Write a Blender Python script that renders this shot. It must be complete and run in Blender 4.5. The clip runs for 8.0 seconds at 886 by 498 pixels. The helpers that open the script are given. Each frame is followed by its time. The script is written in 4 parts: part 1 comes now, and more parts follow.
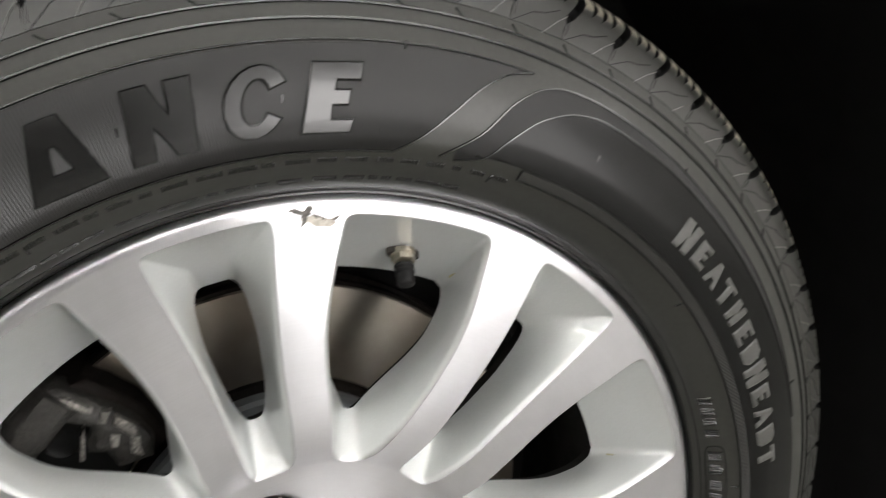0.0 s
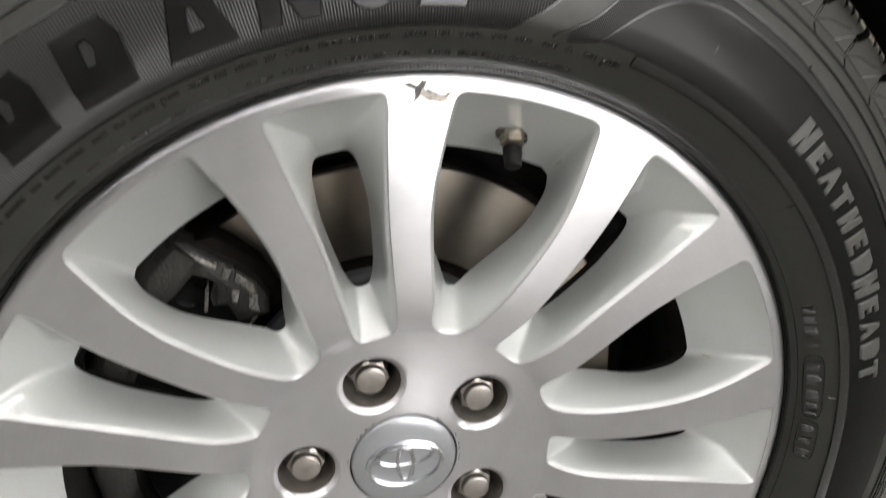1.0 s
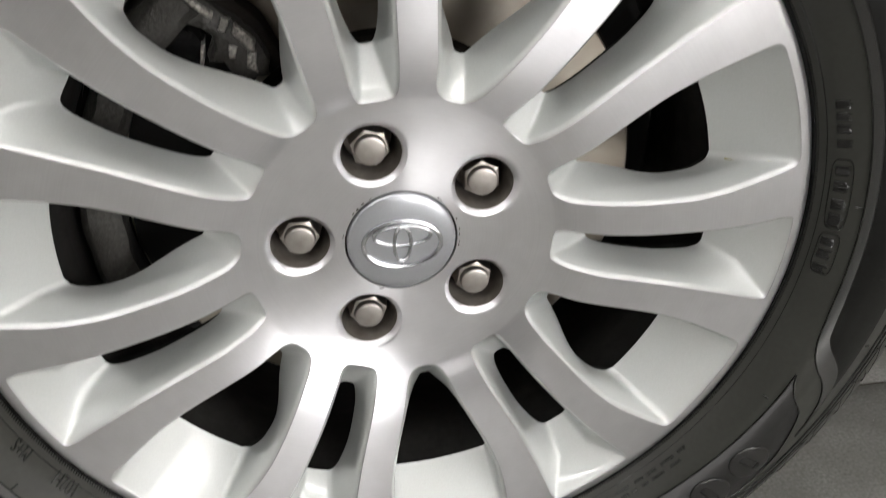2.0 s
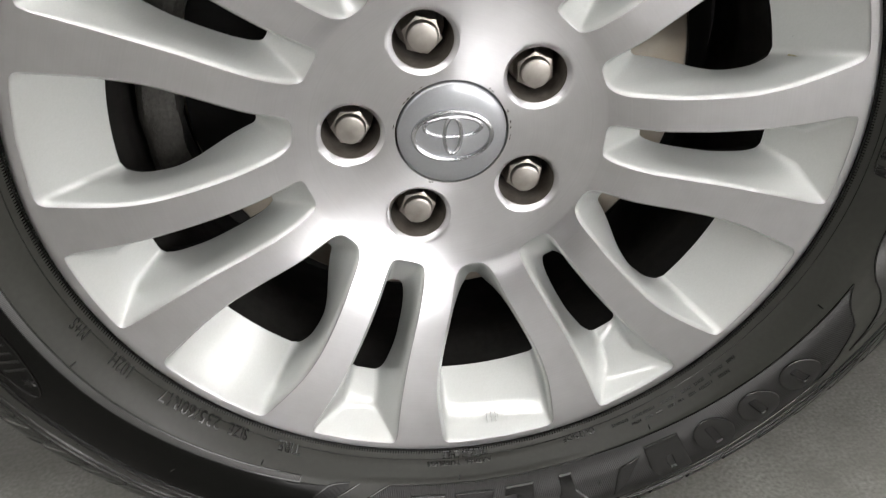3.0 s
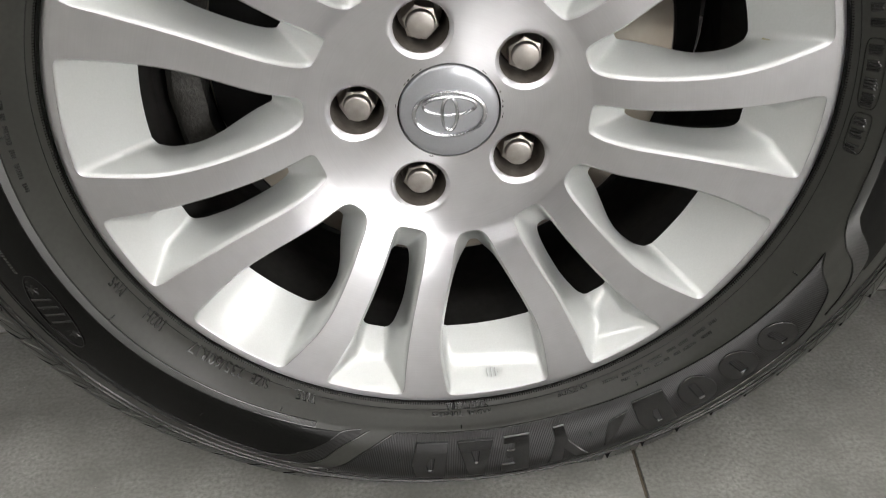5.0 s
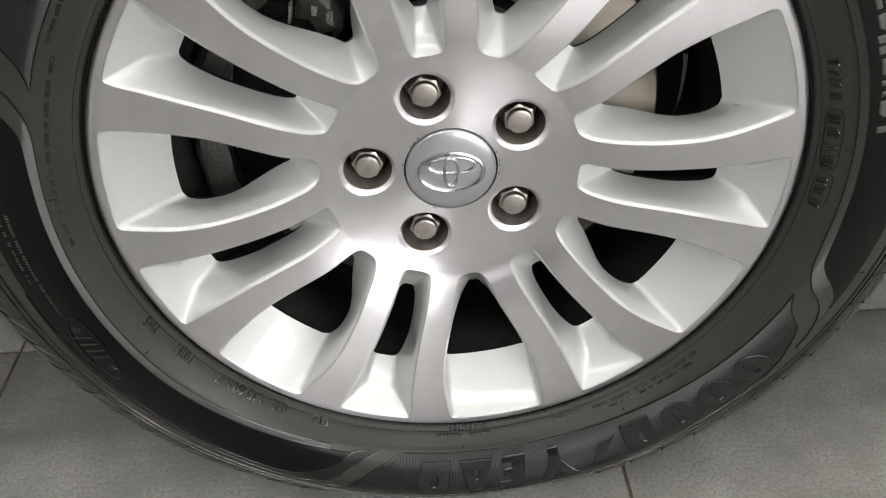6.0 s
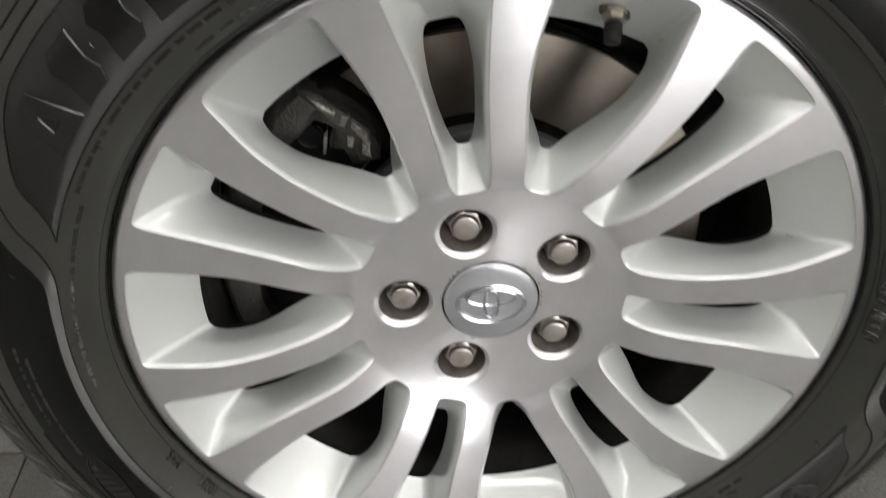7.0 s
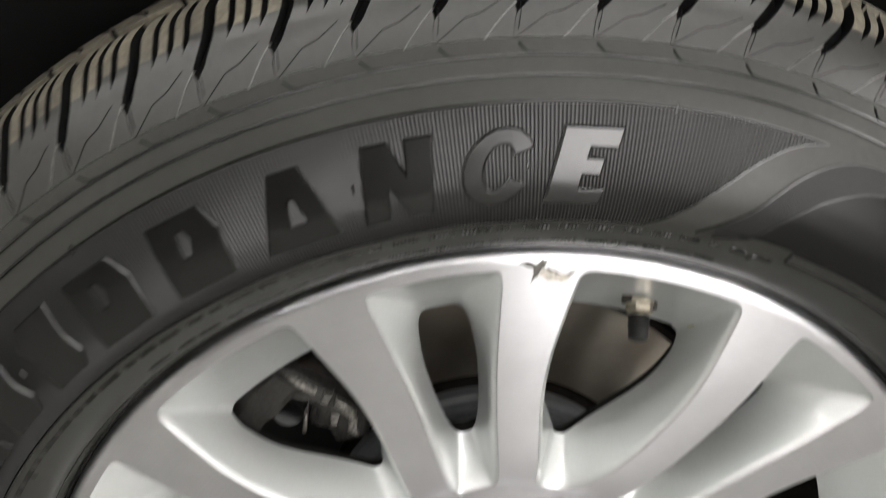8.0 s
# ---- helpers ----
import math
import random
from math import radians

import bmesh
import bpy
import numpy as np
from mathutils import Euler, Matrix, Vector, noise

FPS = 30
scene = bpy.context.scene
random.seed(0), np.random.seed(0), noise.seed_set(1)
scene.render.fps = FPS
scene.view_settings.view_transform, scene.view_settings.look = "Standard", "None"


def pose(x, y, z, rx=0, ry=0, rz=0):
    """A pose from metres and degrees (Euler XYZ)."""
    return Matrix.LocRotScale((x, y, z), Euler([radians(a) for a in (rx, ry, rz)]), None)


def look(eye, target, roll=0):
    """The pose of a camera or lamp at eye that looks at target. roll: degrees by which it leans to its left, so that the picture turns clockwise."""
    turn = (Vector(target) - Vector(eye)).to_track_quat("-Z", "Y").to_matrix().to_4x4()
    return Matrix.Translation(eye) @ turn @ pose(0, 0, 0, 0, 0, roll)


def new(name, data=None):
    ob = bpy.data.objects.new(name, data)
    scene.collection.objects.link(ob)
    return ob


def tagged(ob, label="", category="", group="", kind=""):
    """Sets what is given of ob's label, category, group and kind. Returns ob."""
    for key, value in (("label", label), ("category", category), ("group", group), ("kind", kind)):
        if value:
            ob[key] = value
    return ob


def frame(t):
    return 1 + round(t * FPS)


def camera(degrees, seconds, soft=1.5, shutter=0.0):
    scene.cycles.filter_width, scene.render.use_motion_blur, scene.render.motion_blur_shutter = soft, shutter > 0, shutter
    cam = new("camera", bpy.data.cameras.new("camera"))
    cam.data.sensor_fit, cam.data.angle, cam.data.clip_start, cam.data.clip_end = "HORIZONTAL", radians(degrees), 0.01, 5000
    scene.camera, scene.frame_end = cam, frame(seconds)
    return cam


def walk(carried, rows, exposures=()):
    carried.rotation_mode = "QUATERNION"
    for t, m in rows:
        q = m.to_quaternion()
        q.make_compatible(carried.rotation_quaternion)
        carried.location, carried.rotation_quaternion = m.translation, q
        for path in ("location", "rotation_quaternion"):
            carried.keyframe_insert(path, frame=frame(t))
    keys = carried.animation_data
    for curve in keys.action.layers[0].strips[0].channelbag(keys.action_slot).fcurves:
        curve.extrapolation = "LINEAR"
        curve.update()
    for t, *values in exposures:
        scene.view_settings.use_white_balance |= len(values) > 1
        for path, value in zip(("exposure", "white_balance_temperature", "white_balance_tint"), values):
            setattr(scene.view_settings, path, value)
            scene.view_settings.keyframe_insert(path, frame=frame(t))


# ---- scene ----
cam = camera(53.9, 8.0, soft=0.75, shutter=0.5)
PATH = [
    (0, (-0.069, -0.401, 0.677), (0.624, 1.349, 0.002), -1.6),
    (0.5, (-0.068, -0.416, 0.682), (0.417, 1.366, -0.087), -1.6),
    (1, (-0.069, -0.421, 0.664), (0.342, 1.345, -0.178), -0.9),
    (1.5, (-0.059, -0.427, 0.621), (0.297, 1.295, -0.333), 0.9),
    (2, (-0.055, -0.434, 0.591), (0.262, 1.241, -0.455), 1.7),
    (3.5, (-0.05, -0.463, 0.552), (0.076, 1.161, -0.608), -0.0),
    (4, (-0.038, -0.477, 0.545), (0.059, 1.14, -0.629), -0.5),
    (5.3, (-0.029, -0.509, 0.613), (0.049, 1.089, -0.587), -1.0),
    (5.5, (-0.028, -0.518, 0.628), (0.039, 1.081, -0.572), -1.2),
    (6, (-0.028, -0.518, 0.656), (0.042, 1.065, -0.563), -1.1),
    (6.5, (-0.036, -0.492, 0.678), (0.039, 1.099, -0.532), -1.1),
    (7, (-0.053, -0.455, 0.697), (0.031, 1.168, -0.469), -0.9),
    (7.5, (-0.069, -0.399, 0.722), (0.046, 1.273, -0.37), -0.6),
    (7.8, (-0.06, -0.368, 0.74), (0.057, 1.351, -0.277), -0.5),
    (8, (-0.05, -0.343, 0.746), (0.07, 1.4, -0.228), -0.8),
]
walk(cam, [(t, look(eye, target, roll)) for t, eye, target, roll in PATH],
     [(0, 0.45), (0.5, 0.30), (1, 0.24), (1.5, 0.18), (2, 0.13), (4, 0.10), (5.5, 0.20), (6.3, 0.18), (7, 0.10), (7.6, 0.20), (8, 0.42)])

# ---- world and light ----
world = bpy.data.worlds.new("world")
world.use_nodes = True
world.node_tree.nodes["Background"].inputs[0].default_value = (1.0, 0.968, 0.95, 1)
world.node_tree.nodes["Background"].inputs[1].default_value = 8.0
scene.world = world
LAMP = 15.5     # radiance of the ceiling panels

HUB = Vector((0.001, 0.0, 0.334))    # wheel centre, axle along y


# ---- materials ----
def material(name, color, rough=0.5, metal=0.0, grain=0.0, grain_scale=200.0, stain=0.0, stain_scale=6.0, stain_color=None,
             bump=0.0, bump_scale=300.0, coat=0.0, aniso=0.0, spec=0.5, rand=0.0, coat_rough=0.07, turned=0.0):
    """A node material: base colour varied at two scales, bump from a noise, optional turned-metal anisotropy."""
    m = bpy.data.materials.new(name)
    m.use_nodes = True
    nt = m.node_tree
    b = nt.nodes["Principled BSDF"]
    b.inputs["Roughness"].default_value = rough
    b.inputs["Metallic"].default_value = metal
    b.inputs["Coat Weight"].default_value = coat
    b.inputs["Coat Roughness"].default_value = coat_rough
    b.inputs["Specular IOR Level"].default_value = spec
    co = nt.nodes.new("ShaderNodeTexCoord").outputs["Object"]

    def tex(scale, detail=4.0):
        n = nt.nodes.new("ShaderNodeTexNoise")
        n.inputs["Scale"].default_value, n.inputs["Detail"].default_value = scale, detail
        nt.links.new(co, n.inputs["Vector"])
        return n.outputs["Fac"]

    def ramp(fac, lo, hi):
        n = nt.nodes.new("ShaderNodeMapRange")
        n.inputs["From Min"].default_value, n.inputs["From Max"].default_value = 0.3, 0.7
        n.inputs["To Min"].default_value, n.inputs["To Max"].default_value = lo, hi
        nt.links.new(fac, n.inputs["Value"])
        return n.outputs["Result"]

    def mix(fac, a, c, blend="MIX"):
        n = nt.nodes.new("ShaderNodeMix")
        n.data_type, n.blend_type = "RGBA", blend
        if isinstance(fac, float):
            n.inputs[0].default_value = fac
        else:
            nt.links.new(fac, n.inputs[0])
        for k, v in ((6, a), (7, c)):
            if isinstance(v, tuple):
                n.inputs[k].default_value = (*v, 1)
            else:
                nt.links.new(v, n.inputs[k])
        return n.outputs[2]

    col = color
    if grain:
        col = mix(ramp(tex(grain_scale), 0.0, 1.0), tuple(c * (1 - grain) for c in color), tuple(min(1, c * (1 + grain)) for c in color))
    if stain:
        col = mix(ramp(tex(stain_scale, 6.0), 0.0, stain), col, stain_color or tuple(c * 0.5 for c in color))
    if rand:
        n = nt.nodes.new("ShaderNodeObjectInfo")
        col = mix(ramp(n.outputs["Random"], 0.0, rand), col, tuple(c * 0.6 for c in color))
    if isinstance(col, tuple):
        b.inputs["Base Color"].default_value = (*col, 1)
    else:
        nt.links.new(col, b.inputs["Base Color"])
    vary = 0.03 if metal > 0.9 else 0.12
    nt.links.new(ramp(tex(stain_scale * 3), rough * (1 - vary), min(1, rough * (1 + vary))), b.inputs["Roughness"])
    if bump:
        n = nt.nodes.new("ShaderNodeBump")
        n.inputs["Strength"].default_value, n.inputs["Distance"].default_value = bump, 0.001
        nt.links.new(tex(bump_scale, 3.0), n.inputs["Height"])
        nt.links.new(n.outputs["Normal"], b.inputs["Normal"])
    if turned:
        flat = nt.nodes.new("ShaderNodeVectorMath")
        flat.operation = "MULTIPLY"
        flat.inputs[1].default_value = (1, 0, 1)
        nt.links.new(co, flat.inputs[0])
        size = nt.nodes.new("ShaderNodeVectorMath")
        size.operation = "LENGTH"
        nt.links.new(flat.outputs[0], size.inputs[0])
        rings = nt.nodes.new("ShaderNodeTexNoise")
        rings.noise_dimensions = "1D"
        rings.inputs["Scale"].default_value, rings.inputs["Detail"].default_value = 900.0, 5.0
        nt.links.new(size.outputs["Value"], rings.inputs["W"])
        n = nt.nodes.new("ShaderNodeBump")
        n.inputs["Strength"].default_value, n.inputs["Distance"].default_value = 1.0, turned
        nt.links.new(rings.outputs["Fac"], n.inputs["Height"])
        nt.links.new(n.outputs["Normal"], b.inputs["Normal"])
        col = mix(ramp(rings.outputs["Fac"], 0.0, 0.10), col, tuple(c * 0.72 for c in color))
        nt.links.new(col, b.inputs["Base Color"])
    if aniso:
        t = nt.nodes.new("ShaderNodeTangent")
        t.direction_type, t.axis = "RADIAL", "Y"
        nt.links.new(t.outputs["Tangent"], b.inputs["Tangent"])
        b.inputs["Anisotropic"].default_value = aniso
        b.inputs["Anisotropic Rotation"].default_value = 0.25
    return m


def ribbed(m, axis, period, height):
    """Adds fine moulded ribs to a material along one UV axis (metres)."""
    nt = m.node_tree
    b = nt.nodes["Principled BSDF"]
    uv = nt.nodes.new("ShaderNodeUVMap")
    sep = nt.nodes.new("ShaderNodeSeparateXYZ")
    nt.links.new(uv.outputs["UV"], sep.inputs[0])
    mul = nt.nodes.new("ShaderNodeMath")
    mul.operation = "MULTIPLY"
    mul.inputs[1].default_value = 2 * math.pi / period
    nt.links.new(sep.outputs[axis], mul.inputs[0])
    sine = nt.nodes.new("ShaderNodeMath")
    sine.operation = "SINE"
    nt.links.new(mul.outputs[0], sine.inputs[0])
    n = nt.nodes.new("ShaderNodeBump")
    n.inputs["Strength"].default_value, n.inputs["Distance"].default_value = 1.0, height
    nt.links.new(sine.outputs[0], n.inputs["Height"])
    nt.links.new(n.outputs["Normal"], b.inputs["Normal"])
    return m


MACHINED = material("machined_alloy", (0.72, 0.72, 0.745), 0.29, 1.0, 0.04, 60, 0.12, 22, (0.64, 0.62, 0.61), aniso=0.88, turned=0.00002)
SILVER = material("silver_wheel_paint", (0.47, 0.487, 0.48), 0.38, 0.35, 0.03, 900, 0.10, 25, (0.38, 0.36, 0.30), coat=0.8, coat_rough=0.035)
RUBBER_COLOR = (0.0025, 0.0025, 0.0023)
RUBBER = material("tyre_rubber", (0.027, 0.0275, 0.0240), 0.36, 0.0, 0.12, 300, 0.6, 18, (0.016, 0.0162, 0.0140), spec=0.27)
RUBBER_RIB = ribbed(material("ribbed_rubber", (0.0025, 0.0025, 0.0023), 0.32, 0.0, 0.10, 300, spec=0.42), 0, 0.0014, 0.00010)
RUBBER_STRIPE = ribbed(material("striped_rubber", (0.010, 0.010, 0.009), 0.32, 0.0, 0.10, 300, spec=0.8), 0, 0.0011, 0.00008)
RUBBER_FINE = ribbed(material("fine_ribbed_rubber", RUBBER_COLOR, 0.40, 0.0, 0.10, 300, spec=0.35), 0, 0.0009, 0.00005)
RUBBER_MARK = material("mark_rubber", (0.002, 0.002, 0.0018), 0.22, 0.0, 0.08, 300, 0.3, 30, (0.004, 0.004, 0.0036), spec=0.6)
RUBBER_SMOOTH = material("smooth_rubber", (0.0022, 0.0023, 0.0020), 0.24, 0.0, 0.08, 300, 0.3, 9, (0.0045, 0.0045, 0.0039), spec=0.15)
SHOULDER = material("shoulder_rubber", (0.018, 0.0182, 0.0160), 0.32, 0.0, 0.15, 300, 0.5, 30, (0.014, 0.0142, 0.0122))
# lighter grey puts the small marks' sheen into their colour
RUBBER_SHEEN = material("sheen_mark_rubber", (0.046, 0.046, 0.042), 0.38, 0.0, 0.25, 500, 0.6, 120, (0.030, 0.030, 0.027), spec=0.5)
# pale colour stands in for the glint on glossy slit edges
GLINT = material("glint_rubber_edge", (0.085, 0.084, 0.078), 0.3, 0.0, 0.3, 500)
# near-black puts the shade inside grooves and cuts into the rubber colour
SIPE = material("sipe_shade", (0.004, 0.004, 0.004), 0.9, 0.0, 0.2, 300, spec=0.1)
TREAD = material("dusty_tread_rubber", (0.125, 0.112, 0.083), 0.75, 0.0, 0.3, 400, 0.8, 60, (0.040, 0.037, 0.030), 0.3, 900)
DISC = material("brake_disc_iron", (0.38, 0.35, 0.305), 0.36, 1.0, 0.06, 80, 0.7, 22, (0.25, 0.205, 0.16), aniso=0.6)
HAT = material("disc_hat_grey", (0.20, 0.215, 0.22), 0.5, 0.4, 0.1, 120, 0.3, 20, (0.12, 0.12, 0.12))
# rust taken almost to black, so the shade sits in its colour
RUST_SHADE = material("shaded_rusty_iron", (0.010, 0.0085, 0.0075), 0.85, 0.0, 0.3, 200, 0.5, 40, (0.018, 0.012, 0.008), 0.4, 400, spec=0.2)
CAST = material("cast_caliper_iron", (0.038, 0.037, 0.033), 0.6, 0.2, 0.6, 450, 0.9, 35, (0.022, 0.02, 0.017), 0.9, 500)
BLACK_GLOSS = material("glossy_black_rubber", (0.004, 0.004, 0.004), 0.22, 0.0, 0.1, 80)
CAST_LIGHT = material("bright_cast_iron", (0.27, 0.26, 0.235), 0.55, 0.4, 0.8, 600, 0.8, 90, (0.10, 0.095, 0.085), 0.6, 600)
# grimy brown, darkened further for the shade inside the nut seats
RECESS = material("grimy_shaded_nut_seat", (0.15, 0.137, 0.122), 0.5, 0.4, 0.15, 300, 0.8, 60, (0.06, 0.05, 0.04))
# darkened well past its grime to paint the shade inside the wheel
BARREL = material("shaded_grimy_barrel", (0.014, 0.0135, 0.0125), 0.75, 0.0, 0.2, 200, 0.5, 20, (0.007, 0.0067, 0.006), spec=0.2)
CAP = material("cap_grey_paint", (0.37, 0.385, 0.405), 0.33, 0.75, 0.03, 900, 0.12, 60, (0.30, 0.29, 0.27), coat=0.3)
EMBLEM = material("emblem_chrome", (0.56, 0.57, 0.59), 0.22, 1.0, 0.03, 300)
DARK_GAP = material("dirt_and_hole_shade", (0.028, 0.023, 0.018), 0.9, 0.0, 0.4, 300)
BRASS = material("valve_nickel", (0.36, 0.335, 0.28), 0.36, 1.0, 0.25, 400, 0.5, 200, (0.2, 0.16, 0.1))
CHIP = material("chipped_paint", (0.10, 0.095, 0.085), 0.8, 0.0, 0.5, 700)
CHIP_PALE = material("chip_filler", (0.42, 0.39, 0.34), 0.7, 0.0, 0.3, 500)
BODY = material("dark_car_paint", (0.05, 0.052, 0.055), 0.3, 0.3, 0.05, 900, coat=0.6)
CHROME = material("nut_chrome", (0.46, 0.44, 0.415), 0.38, 1.0, 0.06, 200, 0.5, 120, (0.25, 0.22, 0.18))
TILE = material("floor_tile", (0.272, 0.269, 0.252), 0.55, 0.0, 0.30, 300, 0.8, 17, (0.170, 0.168, 0.155), 0.25, 320, rand=0.12)
GROUT = material("grout", (0.10, 0.085, 0.06), 0.9, 0.0, 0.2, 120)
WALL = material("wall_paint", (0.72, 0.71, 0.695), 0.8, 0.0, 0.02, 40, bump=0.1)
WALL_GREY = material("grey_wall_paint", (0.10, 0.10, 0.098), 0.8, 0.0, 0.02, 40, bump=0.1)
CEILING = material("ceiling_paint", (0.22, 0.22, 0.22), 0.8, 0.0, 0.02, 40, bump=0.1)
BLACK = material("black_plastic_and_shade", (0.004, 0.004, 0.004), 0.6, 0.0, 0.1, 80, bump=0.2, spec=0.25)
EDGE = material("bright_edge", (0.46, 0.46, 0.47), 0.34, 1.0, 0.03, 300)


# ---- mesh helpers ----
def mesh_ob(name, bm, mats, smooth=35.0):
    bm.normal_update()
    me = bpy.data.meshes.new(name)
    bm.to_mesh(me)
    bm.free()
    for m in (mats if isinstance(mats, (list, tuple)) else [mats]):
        me.materials.append(m)
    if smooth:
        me.shade_smooth()
        me.set_sharp_from_angle(angle=radians(smooth))
    return new(name, me)


def part(name, bm, mats, parent, label="", smooth=35.0):
    """One mesh object under a thing or a part, in the parent's own coordinates."""
    ob = mesh_ob(name, bm, mats, smooth)
    ob.parent = parent
    if label:
        tagged(ob, label)
    return ob


def thing(name, place, label, category, group="", kind=""):
    ob = new(name)
    ob.empty_display_size = 0.05
    ob.location = place
    return tagged(ob, label, category, group, kind)


def curve_fn(pts):
    """A smooth curve through (x, y) pairs, x rising."""
    xs = np.array([p[0] for p in pts], float)
    ys = np.array([p[1] for p in pts], float)
    d = np.diff(ys) / np.diff(xs)
    m = np.concatenate([[d[0]], np.where(d[:-1] * d[1:] > 0, 2 * d[:-1] * d[1:] / (d[:-1] + d[1:] + 1e-12), 0), [d[-1]]])

    def f(x):
        x = min(max(x, xs[0]), xs[-1])
        i = min(int(np.searchsorted(xs, x, "right")) - 1, len(d) - 1)
        h = xs[i + 1] - xs[i]
        t = (x - xs[i]) / h
        return float((2 * t**3 - 3 * t**2 + 1) * ys[i] + (t**3 - 2 * t**2 + t) * h * m[i] + (3 * t**2 - 2 * t**3) * ys[i + 1] + (t**3 - t**2) * h * m[i + 1])

    return f


def polar(r, a, y):
    """Wheel coordinates about the hub: radius, angle in radians (0 = +x, up = 90 degrees), depth."""
    return Vector((r * math.cos(a), y, r * math.sin(a)))


def lathe(bm, profile, n=96, mat=0, a0=0.0, a1=2 * math.pi):
    """Turns (r, y) pairs about the axle."""
    full = abs(a1 - a0 - 2 * math.pi) < 1e-6
    k = n if full else n + 1
    rings = [[bm.verts.new(polar(r, a0 + (a1 - a0) * i / n, y)) for i in range(k)] for r, y in profile]
    for p, q in zip(rings, rings[1:]):
        for i in range(n):
            j = (i + 1) % k
            bm.faces.new((p[i], p[j], q[j], q[i])).material_index = mat
    return rings


def grid_faces(bm, rows, mat=0, closed=False):
    for p, q in zip(rows, rows[1:]):
        n = len(p)
        for i in range(n if closed else n - 1):
            j = (i + 1) % n
            vs = []
            for v in (p[i], p[j], q[j], q[i]):
                if v not in vs:
                    vs.append(v)
            if len(vs) > 2:
                bm.faces.new(vs).material_index = mat


def box(bm, lo, hi, bevel=0.0, mat=0):
    m = bmesh.ops.create_cube(bm, size=1.0)["verts"]
    for v in m:
        v.co = Vector([lo[i] + (v.co[i] + 0.5) * (hi[i] - lo[i]) for i in range(3)])
    fs = {f for v in m for f in v.link_faces}
    for f in fs:
        f.material_index = mat
    if bevel:
        bmesh.ops.bevel(bm, geom=list({e for f in fs for e in f.edges}), offset=bevel, segments=2, affect="EDGES", profile=0.5)


# ---- the room ----
DOOR = (0.65, 4.1, 2.4)     # open gateway in the wall behind the camera: from x, to x, height


def room():
    f = tagged(new("floor", None), "grey matt porcelain tile floor with thin joints", "floor", kind="structure")
    bm = bmesh.new()
    box(bm, (-4.2, -4.2, -0.05), (4.2, 4.2, -0.0025))
    part("grout_bed", bm, GROUT, f, smooth=0)
    w = tagged(new("ceiling", None), "plain grey ceiling", "ceiling", kind="structure")
    bm = bmesh.new()
    box(bm, (-4.2, -4.2, 3.0), (4.2, 4.2, 3.1))
    part("ceiling_slab", bm, CEILING, w, smooth=0)
    # wall_east has an unseen opening, added to brighten the tyre's right side
    for name, spans in (("wall_north", [((-4.2, 4.2, 0), (4.2, 4.35, 3))]), ("wall_east", [((4.2, -4.35, 0), (4.35, -3.6, 3)), ((4.2, -2.2, 0), (4.35, 4.35, 3)), ((4.2, -3.6, 2.6), (4.35, -2.2, 3)), ((4.2, -3.6, 0), (4.35, -2.2, 1.75))]), ("wall_west", [((-4.35, -4.35, 0), (-4.2, 4.35, 3))]),
                        ("wall_south", [((-4.2, -4.35, 0), (DOOR[0], -4.2, 3)), ((DOOR[1], -4.35, 0), (4.2, -4.2, 3)), ((DOOR[0], -4.35, DOOR[2]), (DOOR[1], -4.2, 3))])):
        bm = bmesh.new()
        for lo, hi in spans:
            box(bm, lo, hi)
        grey = name == "wall_south"
        tagged(mesh_ob(name, bm, WALL_GREY if grey else WALL, 0), "plain grey painted wall with a wide gateway" if grey else "plain white painted wall", "wall", kind="structure")
    return f


floor = room()


def ceiling_light(x, y, lx, ly):
    t = thing("ceiling_light", (x, y, 3.0), "long white ceiling strip light, switched on", "lamp", "ceiling lights")
    bm = bmesh.new()
    for lo, hi in (((-lx, -ly, -0.06), (lx, -ly + 0.02, 0)), ((-lx, ly - 0.02, -0.06), (lx, ly, 0)),
                   ((-lx, -ly + 0.02, -0.06), (-lx + 0.02, ly - 0.02, 0)), ((lx - 0.02, -ly + 0.02, -0.06), (lx, ly - 0.02, 0))):
        box(bm, lo, hi)
    part("frame", bm, SILVER, t, smooth=0)
    bm = bmesh.new()
    box(bm, (-lx + 0.021, -ly + 0.021, -0.05), (lx - 0.021, ly - 0.021, -0.01))
    m = bpy.data.materials.get("lamp_diffuser") or bpy.data.materials.new("lamp_diffuser")
    m.use_nodes = True
    b = m.node_tree.nodes["Principled BSDF"]
    b.inputs["Emission Color"].default_value = (1.0, 0.97, 0.94, 1)
    b.inputs["Emission Strength"].default_value = LAMP
    part("diffuser", bm, m, t, "glowing white diffuser", 0)


for ly in (-0.85, -2.2, -3.55):
    ceiling_light(-0.65, ly, 3.4, 0.11)


# ---- the alloy rim ----
SECTOR = 2 * math.pi / 7
WIDE0 = radians(21.6)       # centre of the first wide window
face_y = curve_fn([(0.028, -0.0108), (0.05, -0.0108), (0.07, -0.0118), (0.088, -0.0155), (0.10, -0.0225), (0.12, -0.0295),
                   (0.15, -0.0330), (0.19, -0.0350), (0.2278, -0.0338), (0.234, -0.0336)])
wide_top = curve_fn([(0.0890, 0), (0.0893, 0.0035), (0.0905, 0.0070), (0.094, 0.0106), (0.10, 0.0135), (0.11, 0.0168), (0.13, 0.0238),
                     (0.15, 0.0303), (0.17, 0.0354), (0.19, 0.0380), (0.21, 0.0387), (0.222, 0.0388), (0.2257, 0.0378), (0.2275, 0.0350), (0.2278, 0.0325)])
